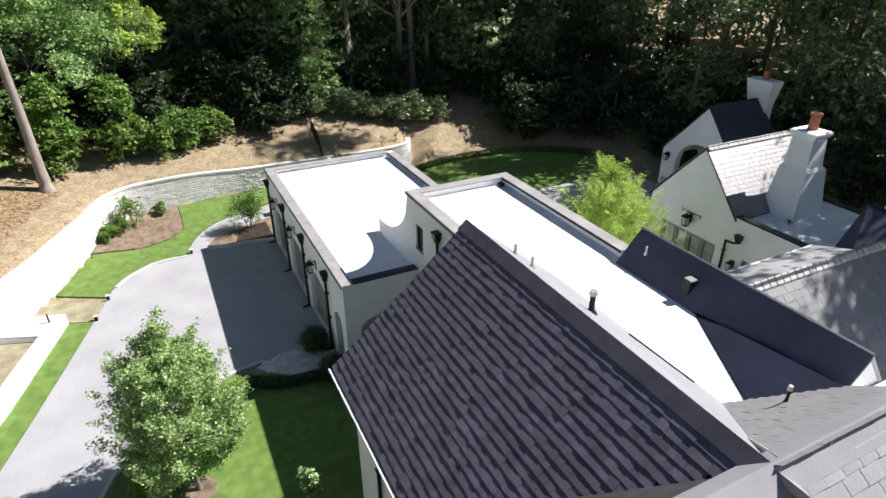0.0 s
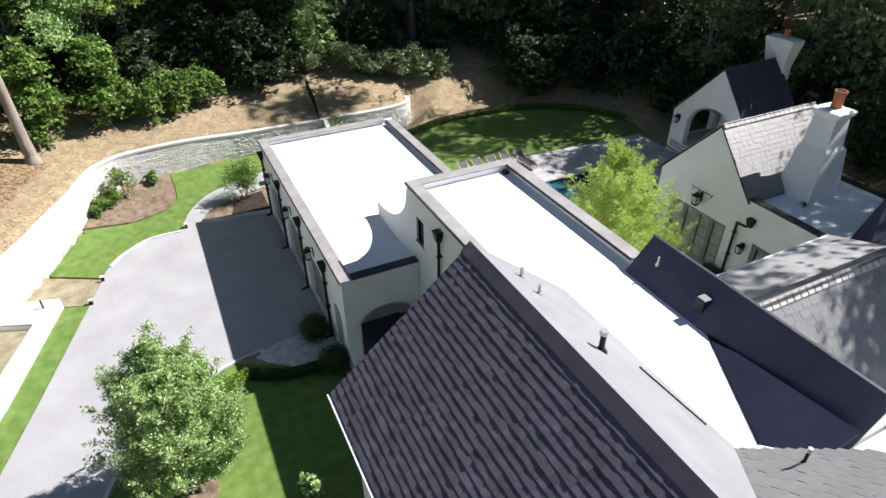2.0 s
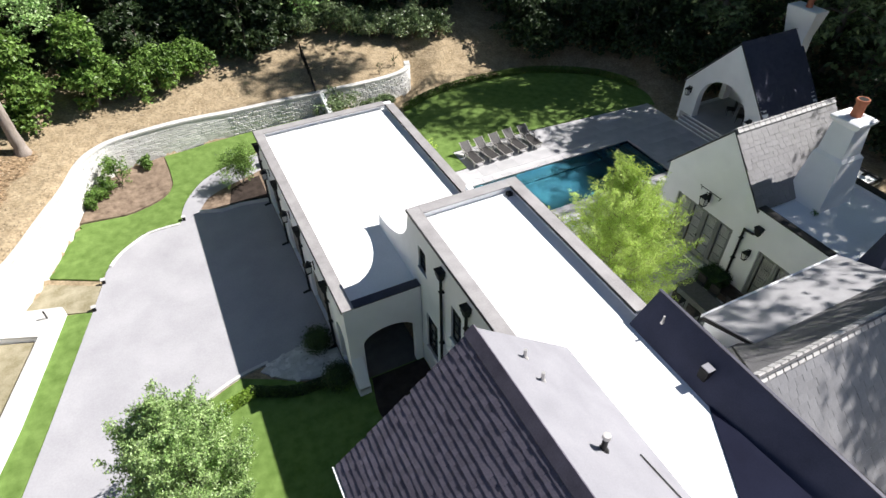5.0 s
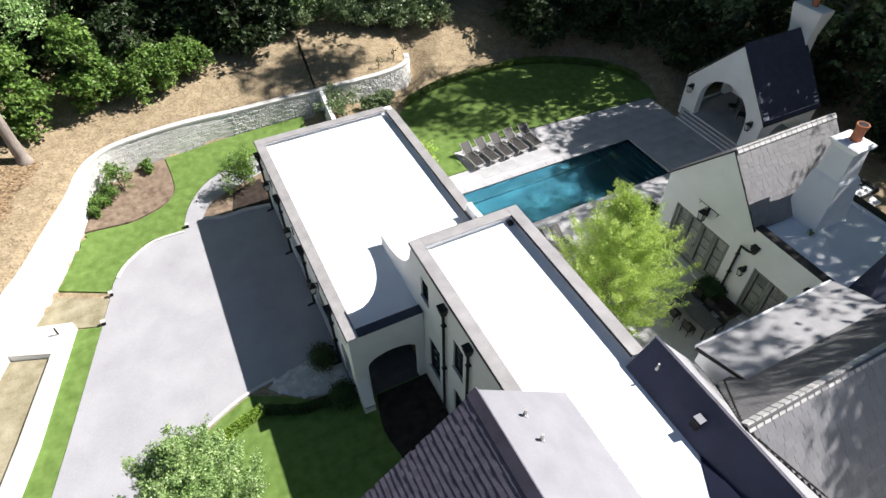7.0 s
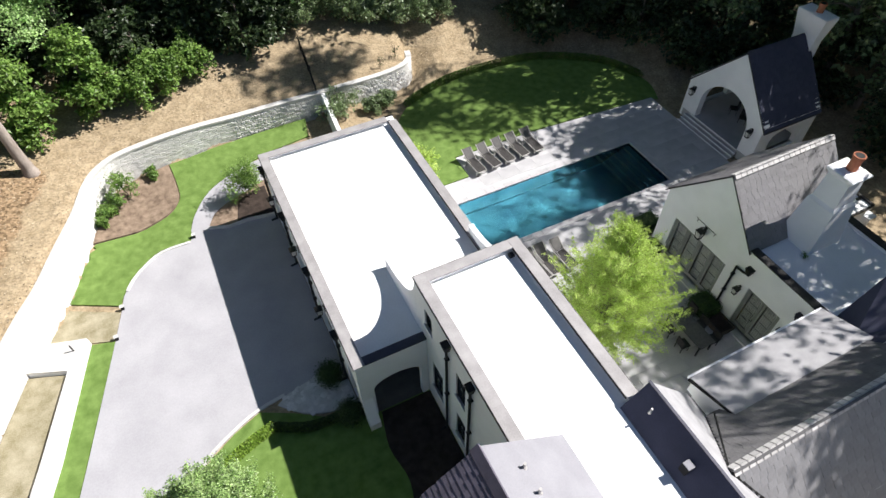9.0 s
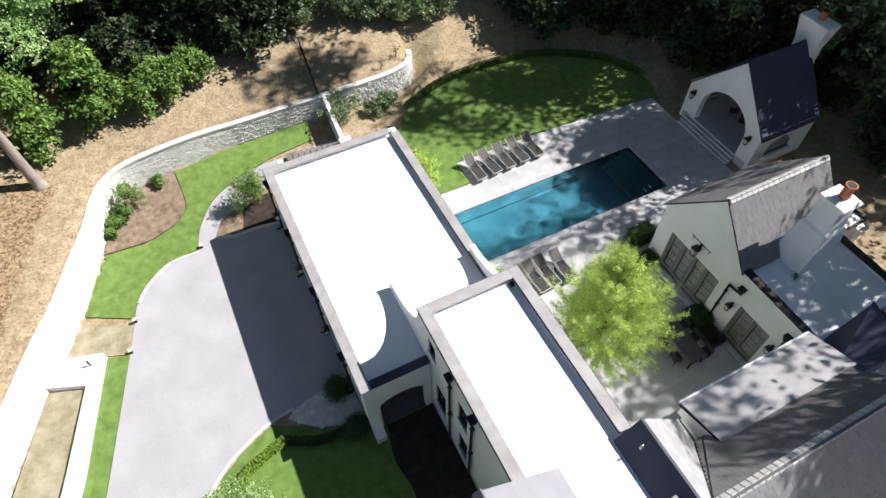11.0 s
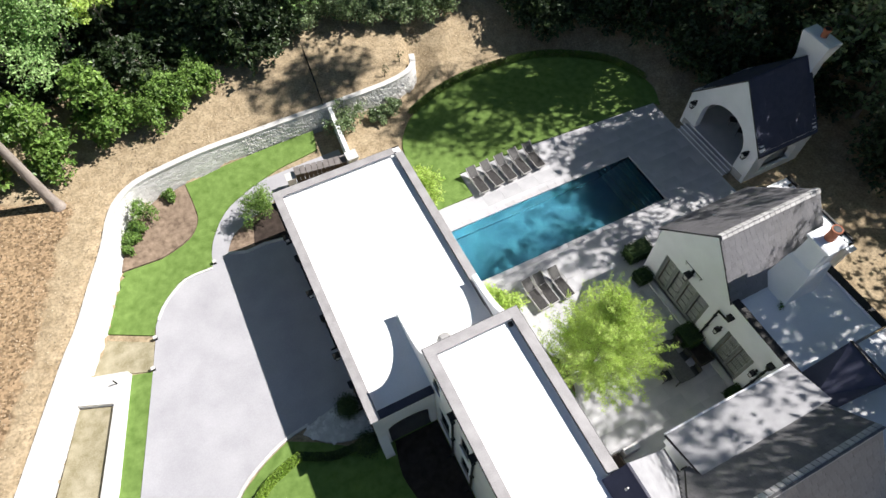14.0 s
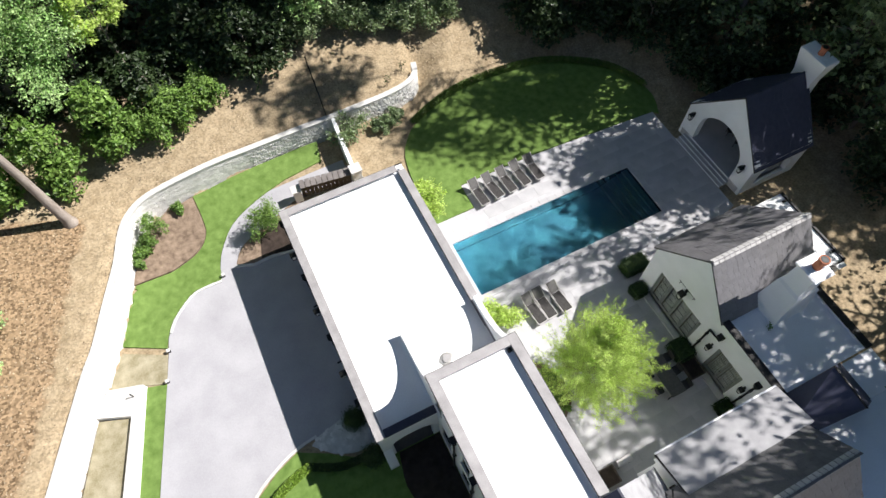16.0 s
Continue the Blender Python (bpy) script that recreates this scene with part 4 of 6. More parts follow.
for i in range(3):
    part("step", boxes((VX0 - 0.22 * (3 - i) - 0.02, 23.5, 0.0, VX0 - 0.02, 27.9, 0.125 * (i + 1)), bevel=0.015), PAVING, pav)
    part("step_nosing", boxes((VX0 - 0.22 * (3 - i) - 0.05, 23.47, 0.125 * (i + 1) - 0.04, VX0 - 0.22 * (3 - i) + 0.0, 27.93, 0.125 * (i + 1) + 0.005), bevel=0.01), STUCCO, pav)
for s, e in ((1, VY1 + 0.12), (-1, VY0 - 0.12)):
    zz = VE - 0.2
    part("roof_underlay", slab(bmesh.new(), [(VX0 - 0.02, VR, VZ), (VX1 + 0.1, VR, VZ), (VX1 + 0.1, e, zz), (VX0 - 0.02, e, zz)], (0, 0, -0.12)), UNDER, pav)
chimney(pav, [(35.2, 24.75, 35.9, 26.15, 0), (35.2, 24.75, 35.9, 26.15, 5.7), (35.02, 24.5, 36.05, 26.4, 7.05), (35.02, 24.5, 36.05, 26.4, 7.2), (35.12, 24.6, 35.95, 26.3, 7.24)], (35.5, 25.4, 7.75))

# ---- openings and fittings of the pool house ----
def french_door(parent, q, leaves, x):
    y0, y1, z0, z1 = q
    f = part("door_frame", boxes((x + 0.08, y0, z0, x + 0.2, y0 + 0.07, z1), (x + 0.08, y1 - 0.07, z0, x + 0.2, y1, z1), (x + 0.08, y0, z1 - 0.07, x + 0.2, y1, z1)), SASH, parent, "grey-green painted glazed doors")
    w = (y1 - y0 - 0.14) / leaves
    for k in range(leaves):
        a, b = y0 + 0.07 + k * w, y0 + 0.07 + (k + 1) * w
        bm = boxes((x + 0.11, a + 0.01, z0, x + 0.16, a + 0.11, z1 - 0.07), (x + 0.11, b - 0.11, z0, x + 0.16, b - 0.01, z1 - 0.07), (x + 0.11, a + 0.11, z0, x + 0.16, b - 0.11, z0 + 0.25), (x + 0.11, a + 0.11, z1 - 0.2, x + 0.16, b - 0.11, z1 - 0.07))
        part("door_leaf", bm, SASH, f)
        part("pane", boxes((x + 0.13, a + 0.11, z0 + 0.25, x + 0.14, b - 0.11, z1 - 0.2)), CLEAR, f).visible_shadow = False
        bm = bmesh.new()
        for j in range(1, 4):
            z = z0 + 0.25 + (z1 - z0 - 0.45) * j / 4
            box(bm, x + 0.118, a + 0.11, z - 0.009, x + 0.148, b - 0.11, z + 0.009)
        part("glazing_grid", bm, SASH, f)
        bm = bmesh.new()
        for j in range(6):
            yy = a + 0.12 + (b - a - 0.24) * (j + 0.5) / 6
            tube(bm, (x + 0.26, yy, z0 + 0.05), (x + 0.26, yy, z1 - 0.15), 0.045, 0.045, 6)
        part("curtain", bm, CURTAIN, f, "pale hanging curtain")
    part("door_handle", tube(boxes((x + 0.085, (y0 + y1) / 2 + 0.05, z0 + 0.95, x + 0.11, (y0 + y1) / 2 + 0.09, z0 + 1.1)), (x + 0.06, (y0 + y1) / 2 + 0.07, z0 + 1.03), (x + 0.06, (y0 + y1) / 2 + 0.19, z0 + 1.03), 0.012), BLACK, f)
    part("threshold", boxes((x - 0.35, y0 - 0.15, -0.05, x + 0.3, y1 + 0.15, z0), bevel=0.01), CURB, parent)


CURTAIN = material("pale_curtain", (0.46, 0.47, 0.43), (0.6, 0.61, 0.57), 3, 0.9, 0.1)
CLEAR = bpy.data.materials.new("clear_glass")
CLEAR.use_nodes = True
_n, _l = CLEAR.node_tree.nodes, CLEAR.node_tree.links
_t, _g, _m = _n.new("ShaderNodeBsdfTransparent"), _n.new("ShaderNodeBsdfGlossy"), _n.new("ShaderNodeMixShader")
_g.inputs["Roughness"].default_value, _m.inputs[0].default_value = 0.04, 0.1
_l.new(_t.outputs[0], _m.inputs[1])
_l.new(_g.outputs[0], _m.inputs[2])
_l.new(_m.outputs[0], _n["Material Output"].inputs[0])
french_door(ph, PD[0], 4, FX)
french_door(ph, PD[1], 2, FX)
part("inner_wall", boxes((FX + 1.6, 11.8, 0, FX + 1.7, 20.0, 3.9)), INNER, ph)
part("inner_ceiling", boxes((FX + 0.3, 11.7, 3.3, FX + 1.6, 20.0, 3.4)), INNER, ph)
lantern((FX, 17.75, 3.45), s=1.5, crest=True)
lantern((FX, 15.0, 2.3), s=1.15)
lantern((FX, 12.5, 2.3), s=1.15)
downspout(FX, 14.95, 3.75, jog=0.62)
downspout(FX, 12.25, 3.75, jog=0.0, bottom=0.1)
lantern((VX0, 27.92, 2.1), s=1.3)
lantern((VX0, 23.2, 2.1), s=1.3)

# low annex behind the pool house
annex = thing("garden_annex", "low white annex with a pale roof behind the pool house", "house")
part("wall", boxes((27.3, 15.7, -0.2, 30.9, 20.4, 2.6)), STUCCO, annex)
part("roof", boxes((27.3, 15.6, 2.6, 31.0, 20.5, 2.8), bevel=0.01), MEMBRANE, annex, "pale flat roof")
part("parapet_cap", boxes((30.9, 15.6, 2.8, 31.02, 20.5, 2.92)), BLACK, annex)
part("parapet_cap", boxes((27.3, 15.55, 2.8, 30.9, 15.65, 2.92)), BLACK, annex)
part("ledge", boxes((31.02, 15.4, 1.9, 31.6, 20.7, 2.0), bevel=0.01), STUCCO, annex)
part("wall", boxes((31.05, 15.5, -0.2, 31.5, 20.6, 1.9)), STUCCO, annex)
for y in (16.2, 19.9):
    part("roof_drain", boxes((30.6, y, 2.8, 30.85, y + 0.16, 2.88), bevel=0.01), BLACK, annex)

# roof fittings
def pipe_vent(at, h, r, label="grey roof vent pipe", cap=False):
    t = thing("roof_vent", label, "vent", "roof vents", at)
    part("pipe", tube(bmesh.new(), (0, 0, -0.25), (0, 0, h), r, r, 12), ALU if not cap else BLACK, t)
    part("flange", tube(bmesh.new(), (0, 0, -0.05), (0, 0, 0.05), r * 2.2, r * 1.3, 12), ALU if not cap else BLACK, t)
    if cap:
        part("cap", tube(bmesh.new(), (0, 0, h), (0, 0, h + 0.1), r * 1.5, r * 1.3, 12), ALU, t)
    return t


def on_east(x):
    return RZ - (x - RX) * (RZ - 6.8) / (9.2 - RX)


pipe_vent(pipe_at, 0.3, 0.03, "thin black roof vent pipe", True)
pipe_vent((7.2, 10.72, on_east(7.2)), 0.28, 0.045)
pipe_vent((7.22, 10.0, on_east(7.22)), 0.28, 0.045)
pipe_vent((7.5, 8.1, on_east(7.5)), 0.44, 0.065, "black roof flue with a pale cap", True)
pipe_vent((11.72, 10.75, 7.32), 0.22, 0.03)
bx = thing("roof_vent_box", "square dark roof vent with a pale lid", "vent", at=(11.62, 9.0, 7.2))
part("body", boxes((-0.15, -0.13, -0.25, 0.12, 0.13, 0.2), bevel=0.01), BLACK, bx)
part("lid", boxes((-0.13, -0.13, 0.2, 0.12, 0.13, 0.23), bevel=0.008), GREYROOF, bx)
pipe_vent((9.15, 19.9, 4.03), 0.22, 0.2, "round pale roof fan on the garage", False)
rod = thing("roof_cable", "thin black cable lying on the roof", "cable")
part("cable", tube(tube(bmesh.new(), (8.6, 7.95, on_east(8.6) + 0.03), (8.78, 6.9, on_east(8.78) + 0.03), 0.02, n=6), (8.78, 6.9, on_east(8.78) + 0.03), (8.9, 6.25, on_east(8.9) + 0.03), 0.02, n=6), BLACK, rod)
part("gutter", boxes((EX - 0.12, 3.2, EZ - 0.16, EX + 0.0, 11.5, EZ - 0.04), bevel=0.02), CAP, house)
part("verge_board", slab(bmesh.new(), [(EX, 11.42, EZ - 0.05), (RX, 11.42, RZ - 0.05), (RX, 11.42, RZ - 0.28), (EX, 11.42, EZ - 0.28)], (0, 0.06, 0)), STUCCO, house)
part("ridge_cap", slab(slab(bmesh.new(), [(RX - 0.24, 2.9, RZ - 0.158), (RX - 0.24, 11.55, RZ - 0.158), (RX, 11.55, RZ + 0.052), (RX, 2.9, RZ + 0.052)], (0, 0, -0.025)), [(RX, 2.9, RZ + 0.052), (RX, 11.55, RZ + 0.052), (RX + 0.05, 11.55, RZ - 0.01), (RX + 0.05, 2.9, RZ - 0.01)], (0, 0, -0.04)), SLATE, house, "slate-coloured ridge cap")
part("gutter_lip", boxes((EX - 0.155, 3.2, EZ - 0.09, EX - 0.12, 11.52, EZ - 0.02), bevel=0.008), STUCCO, house, "white gutter lip")
part("ridge_cap", boxes((DX - 0.05, 4.67, DZ - 0.01, DX + 0.06, 11.45, DZ + 0.03), bevel=0.012), DARKCAP, house)
for y in (9.3,):
    downspout(2.9, y, 5.4)

# ---- yard walls, kerbs, gate, fence ----
low = thing("low_wall", "low white wall with a broad flat cap", "wall", kind="structure")
LOWP = [(-7.35, 27.55), (-5.56, 27.05), (-7.18, 21.5), (-9.9, 14.0), (-10.35, 14.2), (-7.72, 21.75), (-6.48, 25.62), (-8.25, 26.35)]
part("wall_core", flat(LOWP, 0.5, 0.7), STUCCO, low)
part("wall_cap", flat([(x, y) for x, y in LOWP], 0.58, 0.08), CURB, low)
st = thing("stub_pipe", "short black pipe stub in the low wall", "pipe", at=(-6.15, 26.6, 0.58))
part("pipe", tube(bmesh.new(), (0, 0, -0.05), (0, 0, 0.42), 0.035), BLACK, st)
for i, (x, y) in enumerate(((-3.98, 28.5), (-4.45, 26.8), (0.1, 31.72))):
    s1 = thing("kerb_light", "small black garden light beside the kerb", "garden light", "kerb lights", (x, y, 0.03))
    part("post", boxes((-0.07, -0.07, 0.0, 0.07, 0.07, 0.22), bevel=0.01), BLACK, s1)
    part("top", boxes((-0.1, -0.1, 0.22, 0.1, 0.1, 0.26), bevel=0.01), CURB, s1)


def kerb(line, w, h, label):
    k = thing("kerb", label, "kerb", kind="structure")
    o = offset_line(line, -w)
    for i in range(len(line) - 1):
        bm = bmesh.new()
        slab(bm, [(*line[i], h), (*line[i + 1], h), (*o[i + 1], h), (*o[i], h)], (0, 0, -h - 0.1))
        part("kerb_stone", bm, CURB, k)
    return k


kerb(smooth_line([(-3.7, 29.6), (-3.34, 30.2), (-2.7, 30.85), (-1.68, 31.5), (-0.14, 31.55)], 3), 0.14, 0.07, "pale kerb between driveway and lawn")
kerb(smooth_line([(1.8, 20.4), (0.6, 20.2), (-0.65, 19.7), (-1.95, 18.9), (-3.4, 17.2), (-4.3, 15.0), (-4.6, 12.0)], 3), 0.14, 0.07, "pale curved kerb round the front lawn")
kerb([(1.0, 32.05), (2.0, 31.68), (3.1, 31.74), (4.6, 31.5)], 0.14, 0.16, "pale kerb in front of the corner bed")

cross = thing("garden_wall", "thin white garden wall ending in a square pillar", "wall", kind="structure")
bm = slab(bmesh.new(), [(9.95, 38.7, 1.85), (10.2, 38.7, 1.85), (9.95, 34.5, 1.25), (9.7, 34.5, 1.25)], (0, 0, -2.2))
part("wall_core", bm, STUCCO, cross)
part("pillar", boxes((9.55, 33.95, -0.1, 10.15, 34.55, 1.7), bevel=0.015), STUCCO, cross)
part("pillar_cap", boxes((9.48, 33.88, 1.7, 10.22, 34.62, 1.78), bevel=0.015), CURB, cross)
part("pillar", boxes((5.75, 34.65, -0.1, 6.25, 35.15, 1.1), bevel=0.015), STUCCO, cross)
part("pillar_cap", boxes((5.69, 34.59, 1.1, 6.31, 35.21, 1.17), bevel=0.015), CURB, cross)
GATEB = material("weathered_grey_boards", (0.15, 0.135, 0.13), (0.22, 0.2, 0.19), 3, 0.8, 0.2, stretch=(1, 1, 0.2), obj=0.08)
gate = thing("board_gate", "weathered grey-brown slatted gate between white pillars", "gate", at=(6.3, 34.9, 0.08))
gl = math.hypot(3.2, 0.45)
ga = math.degrees(math.atan2(-0.45, 3.2))
gate.rotation_euler = (0, 0, radians(ga))
for k in range(12):
    part("board", boxes((gl * k / 12 + 0.01, -0.02, 0.05, gl * (k + 1) / 12 - 0.01, 0.02, 1.25), bevel=0.004), BROWN, gate)
for z in (0.2, 0.65, 1.1):
    part("gate_rail", boxes((0, 0.02, z, gl, 0.08, z + 0.12)), BROWN, gate)
part("gate_top", boxes((0, -0.2, 1.25, gl, 0.2, 1.3)), BROWN, gate)
for k in range(9):
    part("top_slat", boxes((gl * k / 9 + 0.015, -0.32, 1.3, gl * (k + 1) / 9 - 0.02, 0.32, 1.36), bevel=0.006), GATEB, gate)

fence = thing("iron_fence", "black iron fence climbing the slope behind the wall", "fence")
fz = [float(ground_height(9.75 + 0.08 * k, 38.95 + 0.95 * k)) for k in range(5)]
for k in range(5):
    part("post", boxes((9.72 + 0.08 * k, 38.92 + 0.95 * k, fz[k] - 0.2, 9.78 + 0.08 * k, 38.98 + 0.95 * k, fz[k] + 1.1)), BLACK, fence)
for k in range(4):
    for dz in (0.15, 0.95):
        part("rail", tube(bmesh.new(), (9.75 + 0.08 * k, 38.95 + 0.95 * k, fz[k] + dz), (9.83 + 0.08 * k, 39.9 + 0.95 * k, fz[k + 1] + dz), 0.011, n=5), BLACK, fence)
    for j in range(1, 11):
        f = j / 11
        part("bar", tube(bmesh.new(), (9.75 + 0.08 * (k + f), 38.95 + 0.95 * (k + f), fz[k] + (fz[k + 1] - fz[k]) * f + 0.12), (9.75 + 0.08 * (k + f), 38.95 + 0.95 * (k + f), fz[k] + (fz[k + 1] - fz[k]) * f + 1.02), 0.011, n=4), BLACK, fence)
def sapling(x, y, hh, seed):
    q = np.random.default_rng(seed)
    f = thing("dry_sapling", "thin brown sapling on the mulched slope", "sapling", "dry saplings", (x, y, float(ground_height(x, y))))
    bm = tube(bmesh.new(), (0, 0, -0.1), (0.04, 0.02, hh), 0.03, 0.012, 6)
    for k in range(5):
        z = hh * (0.25 + 0.14 * k)
        a = q.uniform(0, 6.28)
        tube(bm, (0.02, 0.01, z), (0.35 * math.cos(a), 0.35 * math.sin(a), z + 0.2), 0.014, 0.006, 5)
    part("stem", bm, BROWN, f)
    part("foliage", leaf_mesh("sapling_leaves", clump_points(q, [(0.05, 0, hh * 0.6, 0.3, hh * 0.4)], 70, 0.8), 0.05, LEAF_B, q), LEAF_B, f)


for k, (x, y, hh) in enumerate(((14.4, 39.6, 0.85), (15.6, 39.4, 0.95), (15.9, 40.6, 1.0))):
    sapling(x, y, hh, 60 + k)

# ---- loungers and courtyard furniture ----
def lounger_at(m, first=None):
    if first:
        return copy_thing(first, m)
    t = thing("sun_lounger", "dark sling sun lounger with a pale metal frame", "lounger", "sun loungers")
    for s in (-1, 1):
        part("side_rail", boxes((s * 0.31 - 0.025, -0.95, 0.3, s * 0.31 + 0.025, 0.35, 0.36), bevel=0.008), ALU, t)
        for y in (-0.8, 0.3):
            part("leg", boxes((s * 0.31 - 0.022, y - 0.025, 0.0, s * 0.31 + 0.022, y + 0.025, 0.3)), ALU, t)
        part("back_rail", tube(bmesh.new(), (s * 0.31, 0.33, 0.34), (s * 0.31, 0.93, 0.78), 0.026), ALU, t)
        part("armrest", tube(tube(bmesh.new(), (s * 0.34, -0.15, 0.34), (s * 0.34, -0.1, 0.56), 0.018), (s * 0.34, -0.1, 0.56), (s * 0.34, 0.45, 0.56), 0.02), ALU, t)
    bm = slab(bmesh.new(), [(-0.29, -0.93, 0.35), (0.29, -0.93, 0.35), (0.29, 0.33, 0.35), (-0.29, 0.33, 0.35)], (0, 0, -0.015))
    part("seat", bm, SLING, t)
    part("backrest", slab(bmesh.new(), [(-0.29, 0.35, 0.36), (0.29, 0.35, 0.36), (0.29, 0.92, 0.78), (-0.29, 0.92, 0.78)], (0, 0.012, -0.015)), SLING2, t, "grey sling backrest")
    part("foot_bar", boxes((-0.31, -0.97, 0.3, 0.31, -0.93, 0.36), bevel=0.008), ALU, t)
    t.matrix_basis = m
    return t


SLING2 = material("grey_sling_fabric", (0.085, 0.082, 0.08), (0.13, 0.125, 0.122), 8, 0.8, 0.1)
first = None
for x, y, a in ((16.3, 29.88, 4), (17.32, 29.92, 8), (18.32, 29.95, 5), (19.34, 30.0, 6), (20.38, 30.02, 4)):
    o = lounger_at(pose(x, y, 0.06, 0, 0, a), first)
    first = first or o
for x, y, a in ((15.35, 21.45, 6), (16.05, 21.5, 4), (17.0, 21.45, 5)):
    lounger_at(pose(x, y, 0.06, 0, 0, a), first)
tb = thing("courtyard_table", "long grey courtyard dining table", "table", at=(19.55, 14.9, 0.06))
part("tabletop", boxes((-0.45, -1.1, 0.7, 0.45, 1.1, 0.75), bevel=0.01), SLING2, tb)
for sx in (-1, 1):
    for sy in (-1, 1):
        part("leg", boxes((sx * 0.38 - 0.03, sy * 1.0 - 0.03, 0, sx * 0.38 + 0.03, sy * 1.0 + 0.03, 0.7)), BLACK, tb)
ch = thing("courtyard_chair", "dark cushioned metal chair at the table", "chair", "courtyard chairs")
part("seat", boxes((-0.24, -0.24, 0.38, 0.24, 0.24, 0.46), bevel=0.03), SLING, ch)
part("backrest", boxes((0.2, -0.24, 0.46, 0.26, 0.24, 0.9), bevel=0.02), SLING, ch)
for sx in (-1, 1):
    for sy in (-1, 1):
        part("leg", boxes((sx * 0.2 - 0.015, sy * 0.2 - 0.015, 0, sx * 0.2 + 0.015, sy * 0.2 + 0.015, 0.38)), BLACK, ch)
spots = [(20.25, 15.75, 0), (20.22, 14.95, 4), (20.18, 14.1, -3), (18.85, 15.4, 180), (18.85, 14.5, 176)]
ch.matrix_basis = pose(*spots[0][:2], 0.06, 0, 0, spots[0][2])
for x, y, a in spots[1:]:
    copy_thing(ch, pose(x, y, 0.06, 0, 0, a))
copy_thing(ch, pose(33.0, 25.4, 0.5, 0, 0, 30))
copy_thing(ch, pose(33.2, 26.4, 0.5, 0, 0, -40))

# flagstones beside the drive
pad = thing("flagstone_pad", "small pad of pale irregular flagstones", "paving", kind="structure")
PADP = smooth_line([(1.4, 20.12), (2.3, 19.25), (3.4, 18.8), (4.58, 18.7)], 3) + [(4.58, 20.2), (3.6, 20.82), (1.9, 20.42)]
part("bedding", flat(PADP, 0.05, 0.1), CURB, pad)
pr = np.random.default_rng(3)
for _ in range(90):
    x, y = pr.uniform(1.7, 4.5), pr.uniform(18.9, 20.6)
    if inside(PADP, np.array([x]), np.array([y]))[0]:
        n, r, zt = 6, pr.uniform(0.09, 0.17), pr.uniform(0.06, 0.085)
        part("flagstone", slab(bmesh.new(), [(x + r * pr.uniform(0.7, 1.2) * math.cos(2 * math.pi * i / n), y + r * pr.uniform(0.7, 1.2) * math.sin(2 * math.pi * i / n), zt) for i in range(n)], (0, 0, -0.05)), STONE, pad)

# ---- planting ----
DARKBED = material("near_black_mulch", (0.022, 0.016, 0.013), (0.06, 0.044, 0.036), 3, 1.0, 0.9, 30)
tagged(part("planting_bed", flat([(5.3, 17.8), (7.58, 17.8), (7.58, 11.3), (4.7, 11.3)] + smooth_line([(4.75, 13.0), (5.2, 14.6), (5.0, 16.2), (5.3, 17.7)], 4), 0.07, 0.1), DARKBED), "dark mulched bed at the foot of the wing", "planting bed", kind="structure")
tagged(part("planting_bed", flat([(2.5, 31.85), (3.1, 31.85), (4.58, 31.62), (4.58, 34.0), (3.9, 33.9), (2.9, 33.4)], 0.065, 0.1), DARKBED), "darker mulch under the corner shrub", "planting bed", kind="structure")
pl = thing("planter_box", "low dark brown planter box on the courtyard paving", "planter", at=(14.0, 12.05, 0.05))
for bx0 in ((-0.6, -0.45, 0, 0.6, -0.39, 0.3), (-0.6, 0.39, 0, 0.6, 0.45, 0.3), (-0.6, -0.39, 0, -0.54, 0.39, 0.3), (0.54, -0.39, 0, 0.6, 0.39, 0.3)):
    part("side_board", boxes(bx0, bevel=0.006), BROWN, pl)
part("soil", boxes((-0.54, -0.39, 0, 0.54, 0.39, 0.24)), DARKBED, pl, "dark soil")
copy_thing(pl, pose(21.28, 14.75, 0.05, 0, 0, 90))
un = thing("air_conditioner", "grey outdoor cooling unit by the courtyard wall", "air conditioner", at=(15.15, 12.35, 0.05))
part("body", boxes((-0.42, -0.16, 0.05, 0.42, 0.16, 0.62), bevel=0.02), ALU, un)
part("grille", tube(bmesh.new(), (-0.1, 0.16, 0.34), (-0.1, 0.18, 0.34), 0.23, 0.23, 18), BLACK, un)
for dx in (-0.32, 0.32):
    part("foot", boxes((dx - 0.04, -0.18, 0, dx + 0.04, 0.18, 0.05)), BLACK, un)
tr = np.random.default_rng(11)
for i, (x, y) in enumerate(((3.9, 20.25), (4.1, 18.15))):
    b = thing("boxwood_ball", "clipped dark green boxwood ball", "shrub", "boxwood balls", (x, y, 0.03))
    part("foliage", leaf_mesh("boxwood", clump_points(tr, [(0, 0, 0.5, 0.5, 0.48)], 3400, 0.2, 1), 0.035, LEAF_B, tr), LEAF_B, b)
    part("stem", tube(bmesh.new(), (0, 0, -0.1), (0, 0, 0.4), 0.03), BARK, b)
    core = bmesh.new()
    bmesh.ops.create_icosphere(core, subdivisions=2, radius=0.43, matrix=Matrix.Translation((0, 0, 0.49)))
    part("core", core, LEAF_B, b, smooth=True)
